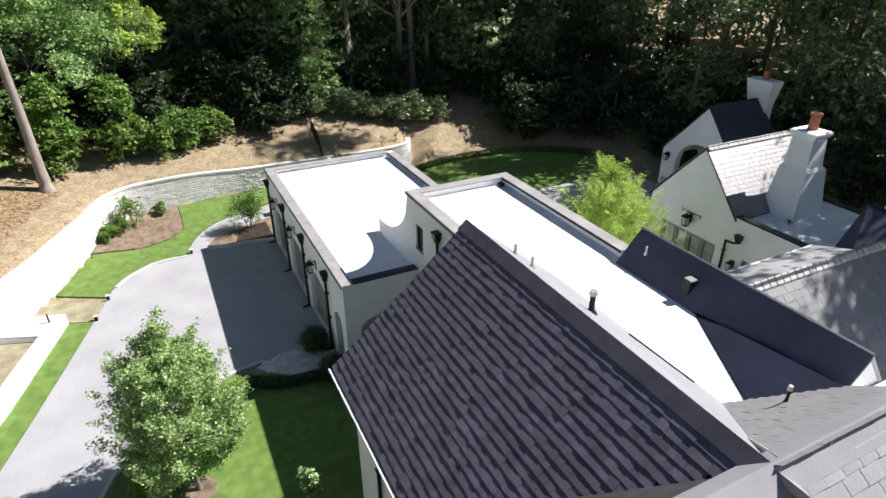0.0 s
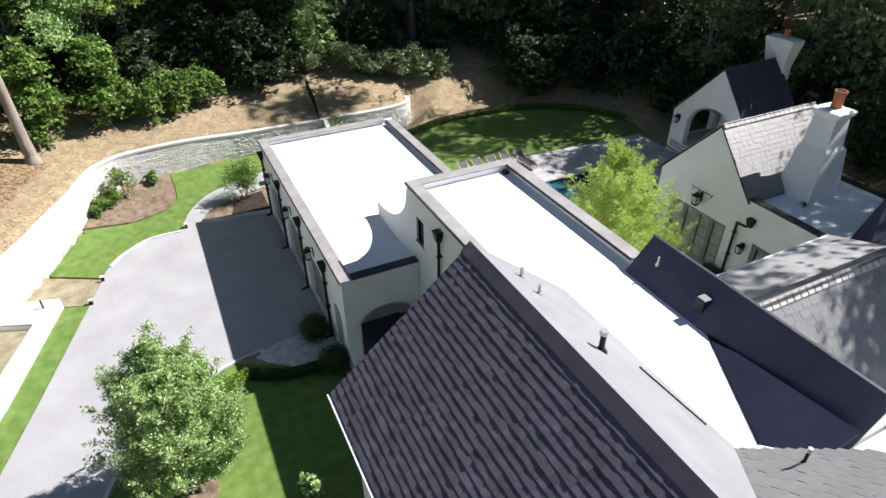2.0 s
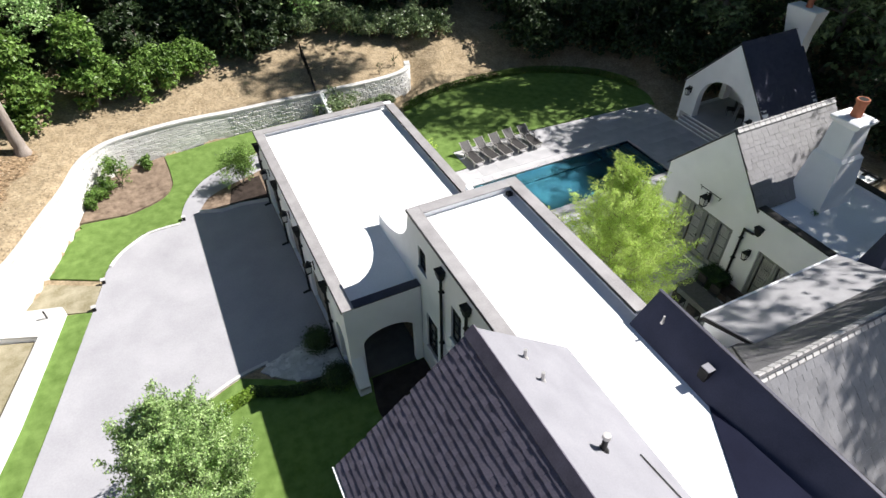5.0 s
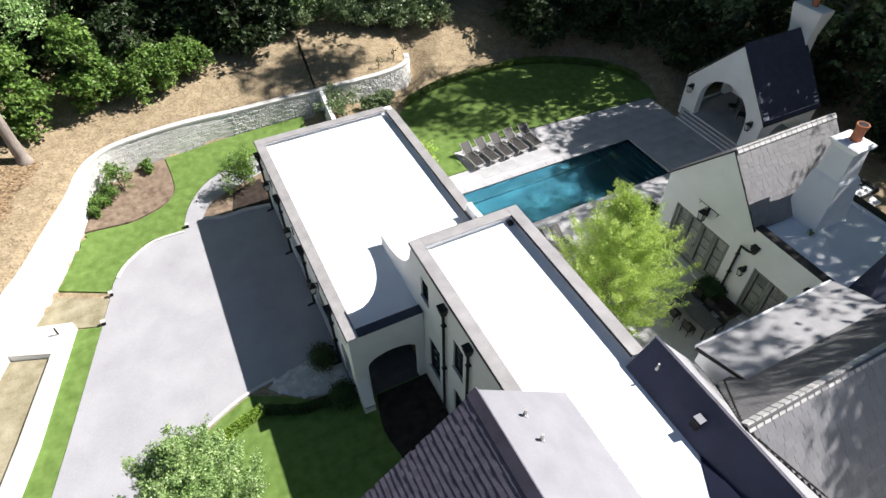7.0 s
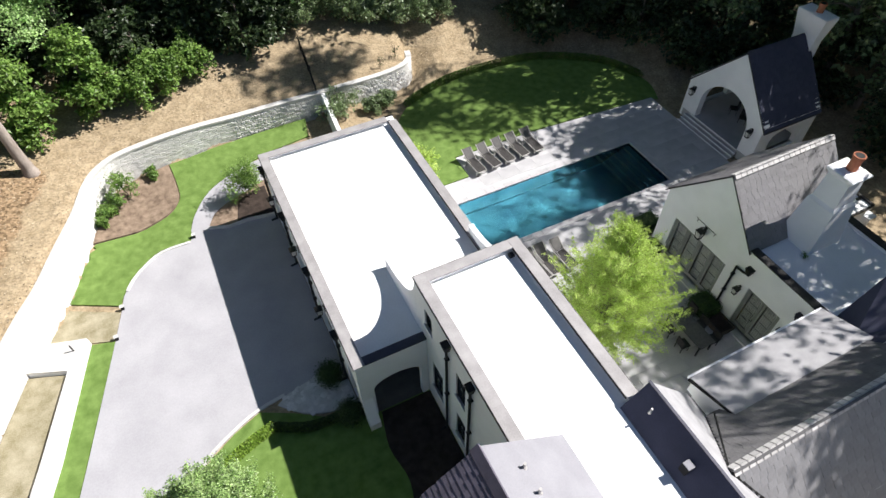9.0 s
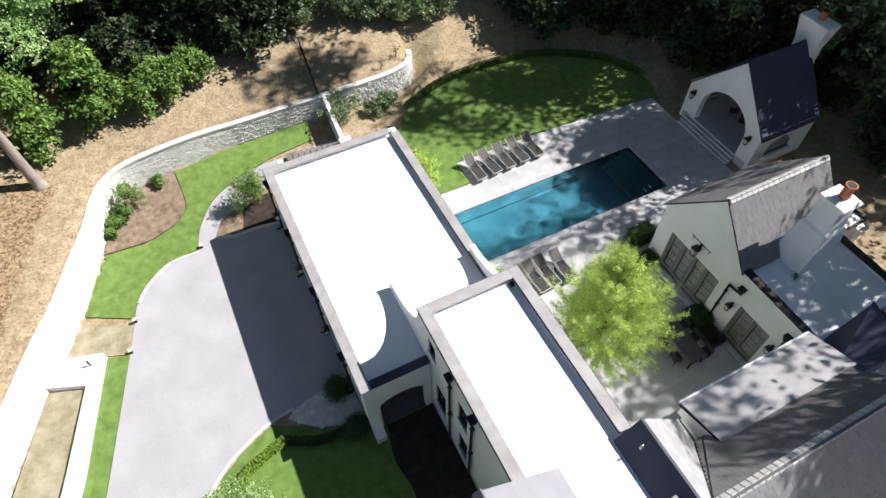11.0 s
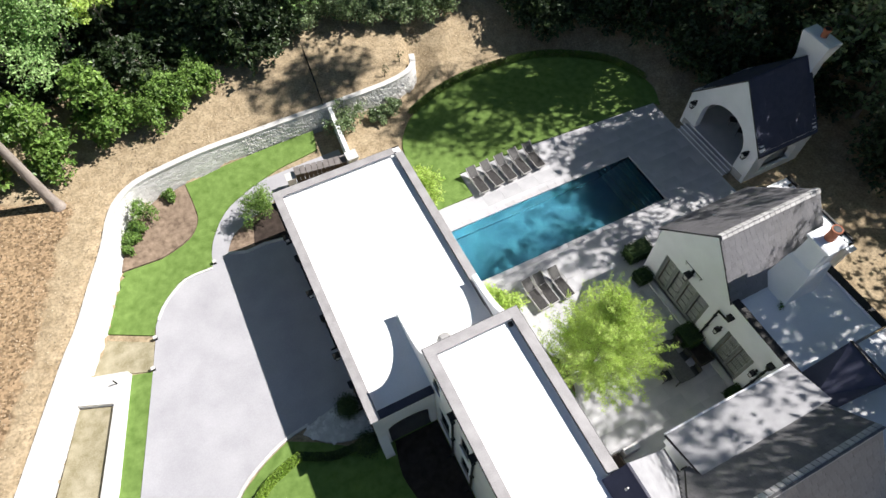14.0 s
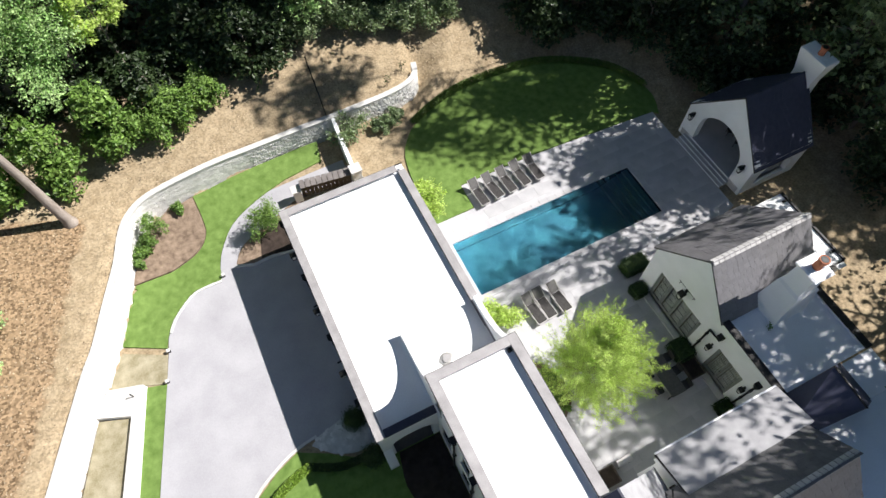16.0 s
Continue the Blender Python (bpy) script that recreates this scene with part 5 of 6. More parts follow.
for x, y, rx, ry, h in ((21.25, 15.75, 0.55, 0.6, 0.75), (21.3, 19.75, 0.45, 0.4, 0.7), (22.0, 21.2, 0.8, 0.5, 0.9), (21.35, 12.2, 0.4, 0.4, 0.6)):
    b = thing("boxwood_hedge", "clipped dark boxwood hedge by the wall", "shrub", "wall hedges", (x, y, 0.04))
    q = tr.uniform(-1, 1, (2600, 3))
    k = np.argmax(np.abs(q), axis=1)
    q[np.arange(2600), k] = np.sign(q[np.arange(2600), k])
    part("foliage", leaf_mesh("hedge", q * [rx, ry, h / 2] + [0, 0, h / 2] + tr.normal(scale=0.02, size=(2600, 3)), 0.035, LEAF_B, tr), LEAF_B, b)
    part("core", boxes((-rx * 0.85, -ry * 0.85, -0.05, rx * 0.85, ry * 0.85, h * 0.88)), LEAF_B, b)


def low_hedge(line, w, h, label, mat):
    t = thing("low_hedge", label, "hedge", kind="stuff")
    pts = []
    for a, b in zip(line, line[1:]):
        n = int(math.hypot(b[0] - a[0], b[1] - a[1]) * 1000)
        f = tr.random(n)
        q = tr.normal(size=(n, 3))
        q /= np.linalg.norm(q, axis=1)[:, None]
        x, y = a[0] + (b[0] - a[0]) * f, a[1] + (b[1] - a[1]) * f
        z = np.maximum(ground_height(x, y), 0.0)
        pts.append(np.stack([x + q[:, 0] * w, y + q[:, 1] * w, z + h * 0.5 + q[:, 2] * h * 0.5], -1))
    part("foliage", leaf_mesh("low_hedge", np.concatenate(pts), 0.045, mat, tr), mat, t)


low_hedge(smooth_line([(-3.2, 15.2), (-2.4, 17.0), (-1.1, 18.35), (-0.1, 18.85), (0.95, 19.15)], 5), 0.24, 0.5, "low lime-green hedge curving over the lawn", LEAF_H)
# the same hedge goes on; darker leaves stand in for the house's shade
low_hedge(smooth_line([(0.95, 19.15), (1.7, 18.75), (2.6, 18.4), (3.9, 18.35)], 4), 0.2, 0.5, "low hedge carried on in leaves darkened for shade", LEAF_B)
low_hedge([(p[0] - 0.1, p[1] + 0.12) for p in ARC[17:52]], 0.26, 0.5, "low clipped hedge round the oval lawn", LEAF_G)
for x, y, r, h in ((-4.1, 34.3, 0.36, 0.8), (-3.75, 34.95, 0.46, 0.95), (-3.25, 35.5, 0.55, 1.2), (-2.5, 36.2, 0.78, 1.95), (-1.0, 37.15, 0.42, 0.85)):
    shrub("bed_shrub", "young green shrub in the bark mulch bed", (x, y, 0.33), r, h, 190, 0.055, LEAF_M, tr, "bed shrubs")
shrub("corner_shrub", "grey-green upright shrub at the garage corner", (3.55, 33.55, 0.04), 0.95, 2.5, 300, 0.05, LEAF_M, tr, n=18)
shrub("lime_shrub", "bright lime green shrub beside the lawn", (13.1, 31.0, 0.04), 0.95, 2.0, 340, 0.07, LEAF_Y, tr, "lime shrubs", 12)
shrub("lime_shrub", "bright lime green shrub beside the lawn", (13.0, 29.8, 0.04), 0.8, 1.6, 300, 0.07, LEAF_Y, tr, "lime shrubs", 9)
shrub("lime_shrub", "bright lime green shrub by the pool", (13.3, 21.8, 0.04), 0.95, 1.6, 340, 0.07, LEAF_Y, tr, "lime shrubs", 12)
for x, y, r, h in ((11.0, 37.5, 1.1, 2.0), (13.0, 37.7, 0.65, 1.05), (14.0, 37.9, 0.75, 1.1)):
    shrub("wall_shrub", "dark green shrub against the stone wall", (x, y, float(ground_height(x, y))), r, h, 220, 0.08, LEAF_D, tr, "wall shrubs")
shrub("lawn_shrub", "small green shrub in the shade of the house", (1.8, 12.9, 0.04), 0.35, 1.2, 160, 0.06, LEAF_T, tr)
tagged(part("tree_ring", tube(bmesh.new(), (-1.3, 14.82, -0.05), (-1.3, 14.82, 0.075), 0.55, 0.5, 24), BARKM), "round bark mulch ring under the young tree", "mulch", kind="structure")
tagged(part("courtyard_bed", flat([(12.0, 15.2), (13.6, 15.3), (14.5, 16.0), (14.8, 17.2), (14.2, 18.6), (13.0, 19.4), (12.0, 19.6)], 0.09, 0.1), BARKM), "mulched bed beside the courtyard tree", "planting bed", kind="structure")
for x, y, r in ((13.0, 15.9, 0.6), (13.4, 16.9, 0.65), (13.0, 17.9, 0.6), (12.7, 18.9, 0.55), (13.9, 16.2, 0.5), (14.0, 17.6, 0.5)):
    shrub("bed_plant", "low olive green plants in the courtyard bed", (x, y, 0.09), r, 0.75, 150, 0.06, LEAF_M, tr, "courtyard plants")
def shoot_tree(name, label, at, r, z0, z1, n, per, leaf, mat, trunk_r, centre, seed, tufts=0.3, bare=0.35, low=0.1, leaders=()):
    """A young tree: a trunk and n rising shoots that fill an egg and end in pointed tips, with leaves along each shoot."""
    q = np.random.default_rng(seed)
    t = thing(name, label, "tree", "", at)
    wood, leaves = bmesh.new(), []
    top = Vector((centre[0], centre[1], z1 * 0.9))
    limb(wood, [((top.x * f, top.y * f, -0.2 + (top.z + 0.2) * f), trunk_r * (1.3 - 0.5 * min(1, f * 5) - 0.7 * max(0, f - 0.2))) for f in (0, 0.06, 0.2, 0.4, 0.6, 0.8, 1.0)])
    lobe = q.uniform(-1, 1, 12)
    for i in range(n):
        h = q.random() ** 0.85
        a = q.uniform(0, 2 * math.pi)
        wave = 1 + 0.05 * math.sin(3 * a + 3 * lobe[0] + 4 * h) + 0.06 * math.sin(5 * a + 6 * lobe[1] - 6 * h)
        rad = r * math.sin(math.pi * (h * (0.86 - low * 0.3) + low)) ** 0.7 * wave * math.sqrt(q.uniform(0.12, 1.0))
        z = z0 + (z1 - z0) * h
        ax = np.array([centre[0] * z / z1, centre[1] * z / z1])
        if leaders and i % 9 == 0:
            lx, ly, lz, lr = leaders[(i // 9) % len(leaders)]
            f = q.random()
            ax, z, rad = np.array([lx, ly]), lz - f * 1.3, lr * (0.15 + f) * q.random()
        tip = np.array([ax[0] + rad * math.cos(a), ax[1] + rad * math.sin(a), z])
        sz = max(z0 * 0.7, z - 0.55 * rad - 0.8)
        st = np.array([centre[0] * sz / z1, centre[1] * sz / z1, sz])
        out = tip - st
        tip = tip + np.array([math.cos(a), math.sin(a), 0.9]) * tufts * q.random() ** 2
        mid = (st + tip) / 2 + np.array([out[0] * 0.12, out[1] * 0.12, -0.1 * np.linalg.norm(out)])
        if i % 3 == 0:
            tube(wood, st, mid, trunk_r * 0.22, trunk_r * 0.13, 4)
            tube(wood, mid, tip, trunk_r * 0.13, trunk_r * 0.04, 4)
        k = per // 7
        u = bare + (1 - bare) * q.random((k, 1)) ** 0.8
        c = st * (1 - u) ** 2 + 2 * mid * u * (1 - u) + tip * u * u
        c = c + q.normal(size=c.shape) * (0.2 - 0.15 * u)
        c = np.repeat(c, 7, 0) + q.normal(size=(k * 7, 3)) * [leaf * 1.5, leaf * 1.5, leaf * 0.6]
        leaves.append(c)
    part("trunk", wood, BARK, t, smooth=True)
    part("crown", leaf_mesh(name + "_crown", np.concatenate(leaves), leaf, mat, q, 0.35, 0.8), mat, t)
    return t


shoot_tree("garden_tree", "young green maple on the front lawn", (-1.3, 14.85, 0.03), 2.05, 1.3, 5.2, 330, 250, 0.043, LEAF_T, 0.08, (-0.3, 0.45), 31, 0.45, 0.45, 0.14, ((-0.2, 0.7, 6.1, 0.55), (0.95, 1.0, 5.2, 0.4), (-1.1, 0.9, 5.0, 0.5)))
shoot_tree("courtyard_tree", "yellow-green courtyard tree over the paving", (15.6, 16.6, 0.05), 2.8, 1.7, 6.6, 560, 310, 0.029, LEAF_Y, 0.08, (0.0, 0.0), 32, 0.75, 0.3, 0.16, ((0.3, 0.5, 7.3, 0.4),))


def wild(name, label, x, y, r, z0, z1, br, n, per, leaf, mat, tw, group, lean=(0, 0), limbs=9):
    return tree(name, label, "tree", (x, y, float(ground_height(x, y))), crown_blobs(tr, n, r, z0, z1, br, 0.35), per, leaf, mat, tr, tw, z1 * 0.9, lean, group, limbs, trunk_mat=PINEB if name == "pine_tree" else None)


for x, y, r, z0, z1, n in ((-6.5, 44.3, 4.4, 2.8, 14.0, 120), (-11.8, 41.8, 4.2, 2.5, 13.0, 100), (-2.9, 45.6, 3.1, 4.6, 13.0, 80)):
    wild("oak_tree", "pale green oak at the edge of the woods", x, y, r, z0, z1, 1.05, n, 420, 0.085, LEAF_L, 0.26, "wood edge trees", limbs=24)
wild("oak_tree", "grey-green small-leaved tree at the edge of the woods", 11.2, 47.0, 2.5, 1.2, 9.5, 0.8, 60, 200, 0.11, LEAF_L, 0.16, "wood edge trees")
wild("dogwood_tree", "light green understorey tree at the edge of the woods", -0.2, 44.4, 1.6, 5.4, 9.0, 0.5, 30, 170, 0.09, LEAF_Y, 0.1, "understorey trees")
for x, y, r, h in ((-5.6, 39.5, 1.25, 5.4), (-2.5, 41.0, 1.3, 5.0), (-9.2, 39.4, 1.3, 4.6)):
    wild("magnolia", "glossy green magnolia at the wood's edge", x, y, r, 0.4, h, 0.65, 34, 170, 0.13, LEAF_M, 0.1, "magnolias")
for x, y in ((-0.2, 41.3), (1.0, 41.7), (2.1, 42.0), (3.3, 42.4)):
    shrub("laurel", "glossy green laurel shrub at the wood's edge", (x, y, float(ground_height(x, y))), 1.15, 2.7, 330, 0.1, LEAF_M, tr, "laurels", 12)
for k, (x, y) in enumerate(((10.4, 45.6), (12.3, 45.6), (14.0, 44.9), (15.6, 44.4), (17.2, 44.0), (18.8, 43.8), (20.4, 43.6))):
    shrub("wood_shrub", "grey-green shrub under the woodland trees", (x, y, float(ground_height(x, y))), 1.2, 2.0 + 0.5 * (k % 3 == 2), 300, 0.09, LEAF_D, tr, "woodland shrubs", 11)
for x, y in ((-10.9, 31.4), (-11.3, 30.0), (-12.6, 28.7)):
    shrub("slope_shrub", "green shrub on the mulched slope", (x, y, float(ground_height(x, y))), 1.0, 1.7, 280, 0.09, LEAF_T, tr, "slope shrubs", 10)
# bare pine trunks with high crowns
for x, y, h, r in ((-6.4, 37.25, 24, 0.27), (-12.3, 33.2, 25, 0.26), (21.5, 50.0, 26, 0.3), (23.3, 50.5, 27, 0.28)):
    wild("pine_tree", "tall bare pine trunk with a high crown", x, y, 2.2, h * 0.72, h, 0.9, 26, 110, 0.16, LEAF_D, r, "pines", (-0.5, 0.5))


def grove(n, hs, per, leaf, label):
    return [tree("forest_tree", label, "tree", (0, 0, -60), crown_blobs(tr, n, h * 0.2, h * 0.1, h, h * 0.075, 0.35), per, leaf, LEAF_D, tr, 0.24, h * 0.9, group="woodland trees", limbs=10) for h in hs]


NEAR = grove(64, (17, 20, 15, 22, 18), 120, 0.2, "dark green woodland tree with foliage down to the ground")
FAR = grove(44, (21, 24), 55, 0.36, "tall dark woodland tree behind others")
EAST = [tree("forest_tree", "tall woodland tree placed for its shade", "tree", (0, 0, -60), crown_blobs(tr, 24, h * 0.2, h * 0.3, h, h * 0.075, 0.25), 250, 0.2, LEAF_D, tr, 0.26, h * 0.9, group="woodland trees", limbs=16, tuft=3) for h in (26, 24, 27)]
MID = [tree("forest_tree", "tall woodland tree placed for its shade", "tree", (0, 0, -60), crown_blobs(tr, 22, h * 0.21, h * 0.3, h, h * 0.075, 0.25), 240, 0.2, LEAF_D, tr, 0.26, h * 0.9, group="woodland trees", limbs=16, tuft=3) for h in (20, 21, 22.5)]
THIN = tree("forest_tree", "thin-leaved tall tree placed to dapple pool and roofs", "tree", (0, 0, -60), crown_blobs(tr, 24, 4.8, 6.5, 22.0, 1.6, 0.25), 98, 0.19, LEAF_D, tr, 0.13, 20.0, group="woodland trees", limbs=16, tuft=2)
LOWE = grove(50, (16, 18), 150, 0.22, "dense woodland tree, some placed out of view for shade")
UNDER_W = [tree("understorey_bush", "understorey bush with leaves darkened for woodland shade", "bush", (0, 0, -60), crown_blobs(tr, 16, 1.5, 0.5, h, 0.8, 0.2), 130, 0.15, LEAF_U, tr, 0.07, h * 0.8, group="understorey bushes", limbs=8) for h in (3.6, 4.6, 3.0)]
fr = np.random.default_rng(5)
plan = [(x, y, NEAR) for x in np.arange(9, 44, 4.2) for y in (49.5,)] + [(x, y, NEAR) for x in np.arange(-22, 50, 4.4) for y in (54.5,)]
plan += [(x, y, FAR) for x in np.arange(-40, 70, 5.5) for y in (60, 67, 75, 84, 93)]
plan += [(x, y, NEAR) for x, y in ((-18, 46), (-23, 42), (-19, 37), (-24, 35), (-18, 50), (-27, 48), (-12, 51), (-30, 40), (4, 52))]
# trees placed for the shade they cast; the south-eastern ones are out of view
SHADE = [(40.3, 33.0, EAST[0]), (46.0, 33.4, EAST[1]), (40.2, 21.8, THIN), (45.5, 26.5, MID[0]), (28.8, 6.0, LOWE[1]), (31.5, 6.4, THIN), (35.0, 4.0, LOWE[0]), (41.0, 10.6, MID[2]), (38.3, 10.9, THIN), (40.0, 3.5, MID[1]), (33.5, 5.0, MID[2]), (14.8, 47.2, EAST[1]), (19.0, 46.8, EAST[0]), (9.0, 49.0, EAST[2]), (30.0, 49.5, EAST[1]), (35.5, 47.5, EAST[2]), (47.8, 46.0, EAST[0]), (25.0, 51.5, EAST[0]), (13.0, 51.5, EAST[0]), (4.0, 50.5, EAST[1]), (-1.5, 52.0, EAST[2])]
# added pine whose unseen crown only serves to shade the straw slope
TALL = [tree("forest_tree", "added tall pine whose unseen crown shades the slope", "tree", (0, 0, -60), crown_blobs(tr, 20, 3.0, h - 8.5, h, 1.2, 0.2), 150, 0.19, LEAF_D, tr, 0.1, h * 0.95, group="woodland trees", limbs=16) for h in (35,)]
AIRY = tree("forest_tree", "tall airy tree placed to dapple deck and roofs", "tree", (0, 0, -60), crown_blobs(tr, 26, 4.6, 11.0, 28.0, 1.4, 0.25), 72, 0.19, LEAF_D, tr, 0.16, 26.0, group="woodland trees", limbs=16, tuft=2)
SHADE += [(38.5, 37.4, TALL[0]), (46.0, 41.8, EAST[1]), (49.0, 44.5, EAST[2]), (42.0, 20.0, AIRY), (38.2, 10.4, AIRY), (35.2, 7.4, AIRY), (29.6, 4.2, LOWE[0])]
plan += [(x, y, UNDER_W) for x, y in ((-1.0, 44.2), (1.0, 44.0), (2.8, 44.2), (4.6, 44.2), (6.3, 44.6), (8.0, 44.9), (9.7, 45.3), (3.8, 46.0), (6.8, 46.6))]
plan += [(x, y, UNDER_W) for x, y in ((26.6, 43.6), (25.6, 42.0), (27.8, 41.0), (30.2, 39.2), (32.4, 36.6), (34.0, 33.6), (34.6, 30.9))]
plan += [(x, y, LOWE) for x, y in ((41.0, 27.5), (42.0, 23.5), (38.8, 32.8), (27.0, 46.8), (31.5, 44.8), (39.5, 41.6))]
plan += [(x, y, UNDER_W) for x, y in ((27.6, 46.4), (28.2, 44.8), (29.0, 42.8), (31.8, 40.8), (34.2, 38.0), (36.2, 34.8), (37.6, 31.0), (38.0, 27.5))]
plan += [(x, y, NEAR) for x in (54.5,) for y in np.arange(2, 44, 4.8)] + [(x, y, FAR) for x in (60, 67) for y in np.arange(0, 56, 6)]
plan += [(x, y, UNDER_W) for x in np.arange(-18, -4, 2.7) for y in (45.0, 48.0)] + [(x, y, UNDER_W) for x in np.arange(14, 36, 2.8) for y in (47.3,)] + [(x, y, UNDER_W) for x in np.arange(-3, 9, 1.9) for y in (46.8, 49.5)] + [(x, y, UNDER_W) for y in np.arange(4, 46, 3.4) for x in (39.8, 45.5)]
# dark-leaved bushes added so the north-east ground looks darker
plan += [(x, y, UNDER_W) for x, y in ((30.4, 37.8), (32.6, 38.6), (30.6, 41.6), (33.4, 41.2), (35.8, 40.2), (33.0, 44.0), (36.6, 43.0), (38.6, 38.4), (34.6, 36.2), (36.4, 37.6), (39.6, 45.0), (36.2, 47.4))]
used = set()
for i, (x, y, kinds) in enumerate(plan):
    src = kinds[i % len(kinds)]
    x, y = x + fr.uniform(-1.3, 1.3), y + fr.uniform(-1.3, 1.3)
    c = src if src.name not in used else copy_thing(src, Matrix.Identity(4))
    used.add(src.name)
    sc = fr.uniform(0.88, 1.12)
    c.matrix_basis = pose(x, y, float(ground_height(x, y)), 0, 0, fr.uniform(0, 360))
    c.scale = (sc, sc, sc)
for i, (x, y, src) in enumerate(SHADE):
    c = src if src.name not in used else copy_thing(src, Matrix.Identity(4))
    used.add(src.name)
    c.matrix_basis = pose(x, y, float(ground_height(x, y)), 0, 0, 67 * i)
# a green twig lying by the chimney on the flat roof
twig = thing("fallen_twig", "green leafy twig fallen on the flat roof", "twig", at=(24.2, 14.45, 4.25))
part("stem", tube(bmesh.new(), (-0.55, -0.3, 0.03), (0.55, 0.35, 0.05), 0.012, 0.006, 5), BARK, twig)
tw = fr.random(170)
part("foliage", leaf_mesh("twig_leaves", np.stack([-0.5 + 1.05 * tw + fr.normal(size=170) * 0.06, -0.28 + 0.63 * tw + fr.normal(size=170) * 0.06, 0.05 + 0.04 * fr.random(170)], -1), 0.045, LEAF_M, fr, 0.0, 0.3), LEAF_M, twig)
# straw and leaf litter on the slopes
n = 42000
lx, ly = fr.uniform(-16, 36, n), fr.uniform(13, 46, n)
ok = ~inside(RIM, lx, ly)
lx, ly = lx[ok], ly[ok]
lz = ground_height(lx, ly) + 0.02 + 0.05 * np.sin(lx * 0.9 + 1.3 * np.sin(ly * 0.7))
lit = thing("leaf_litter", "scattered pale straw and dead leaves", "leaf litter", kind="stuff")
LITTER = material("dry_leaves", (0.24, 0.18, 0.115), (0.5, 0.42, 0.3), 1.0, 0.9, 0.0, 5, island=0.5)
part("litter", leaf_mesh("litter", np.stack([lx, ly, lz], -1), 0.045, LITTER, fr, 0.0, 0.12), LITTER, lit)


# ---- slates, ridge tiles, stones and paving, piece by piece ----
def slates(parent, poly, up, tw, rh, th, mat, singles=280, seed=1, name="slate", near=None, gap=0.008):
    """Slates over a sloping polygon whose first edge is its eave; up: a point higher on the slope. The first ones stand singly, the rest are joined."""
    r = np.random.default_rng(seed)
    P = [Vector(p) for p in poly]
    U = (P[1] - P[0]).normalized()
    N = U.cross(Vector(up) - P[0]).normalized()
    if N.z < 0:
        N = -N
    V = N.cross(U)
    if V.z < 0:
        V = -V
    uv = [((p - P[0]).dot(U), (p - P[0]).dot(V)) for p in P]
    vmax = max(v for _, v in uv)
    base = bpy.data.meshes.new(name)
    W, L = tw - gap, rh * 1.25
    cs = [(-W / 2, 0, th), (W / 2, 0, th), (W / 2, L, th * 0.1), (-W / 2, L, th * 0.1), (-W / 2, 0, th * 0.62), (W / 2, 0, th * 0.62), (W / 2, L, -th * 0.2), (-W / 2, L, -th * 0.2)]
    quads = [(0, 1, 2, 3), (7, 6, 5, 4), (0, 4, 5, 1), (1, 5, 6, 2), (2, 6, 7, 3), (3, 7, 4, 0)]
    base.from_pydata(cs, [], quads)
    base.materials.append(mat)
    R = Matrix((U, V, N)).transposed().to_4x4()
    V8, F8, count = [], [], 0
    rows = int(vmax / rh)
    for k in range(rows + 1):
        v = k * rh
        vm = min(v + rh * 0.5, vmax - 0.01)
        xs = sorted(u0 + (u1 - u0) * (vm - v0) / (v1 - v0) for (u0, v0), (u1, v1) in zip(uv, uv[1:] + uv[:1]) if (v0 > vm) != (v1 > vm))
        for a, b in zip(xs[::2], xs[1::2]):
            u = a - tw * r.random()
            while u < b:
                w = tw * r.uniform(0.8, 1.2)
                lo, hi = max(a, u), min(b, u + w)
                u += w
                if hi - lo < 0.05:
                    continue
                c = P[0] + U * ((lo + hi) / 2) + V * (v + r.normal() * rh * 0.025) + N * (0.004 + abs(r.normal()) * 0.004)
                m = Matrix.Translation(c) @ R @ Matrix.Rotation(r.normal() * 0.008, 4, "Z") @ Matrix.Diagonal(((hi - lo - gap) / W, 1, r.uniform(0.95, 1.05), 1))
                if count < singles and (near is None or near(c)):
                    count += 1
                    ob = new(name, base)
                    ob.parent = parent
                    ob.matrix_basis = m
                else:
                    i0 = len(V8)
                    V8 += [tuple(m @ Vector(q)) for q in cs]
                    F8 += [tuple(i0 + i for i in f) for f in quads]
    if V8:
        me = bpy.data.meshes.new("slate_cover")
        me.from_pydata(V8, [], F8)
        tagged(part("slate_cover", me, mat, parent), kind="stuff")


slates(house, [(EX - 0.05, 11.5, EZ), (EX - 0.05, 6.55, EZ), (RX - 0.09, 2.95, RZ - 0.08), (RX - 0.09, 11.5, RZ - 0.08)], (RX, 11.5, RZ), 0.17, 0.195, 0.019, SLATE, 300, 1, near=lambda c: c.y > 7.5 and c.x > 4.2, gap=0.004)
slates(house, NS, (RX, 2.95, RZ), 0.34, 0.2, 0.012, GREYSH, 150, 12)
slates(house, [(9.8, -2.2, 4.78), (2.0, -2.2, 4.78), (2.0, 2.9, RZ - 0.02), (9.8, 2.9, RZ - 0.02)], (9.8, 2.95, RZ), 0.34, 0.24, 0.03, SLATE_L, 300, 2, near=lambda c: c.x > 5.5 and c.y > 0.8)
slates(conn, [(14.66, 10.42, north(10.42)), (CE, 10.42, north(10.42)), (CE, CR + 0.02, CZ - 0.02), (12.72, CR + 0.02, CZ - 0.02)], (14.7, CR, CZ), 0.3, 0.2, 0.018, SLATE_N, 300, 4, near=lambda c: c.x < 19)
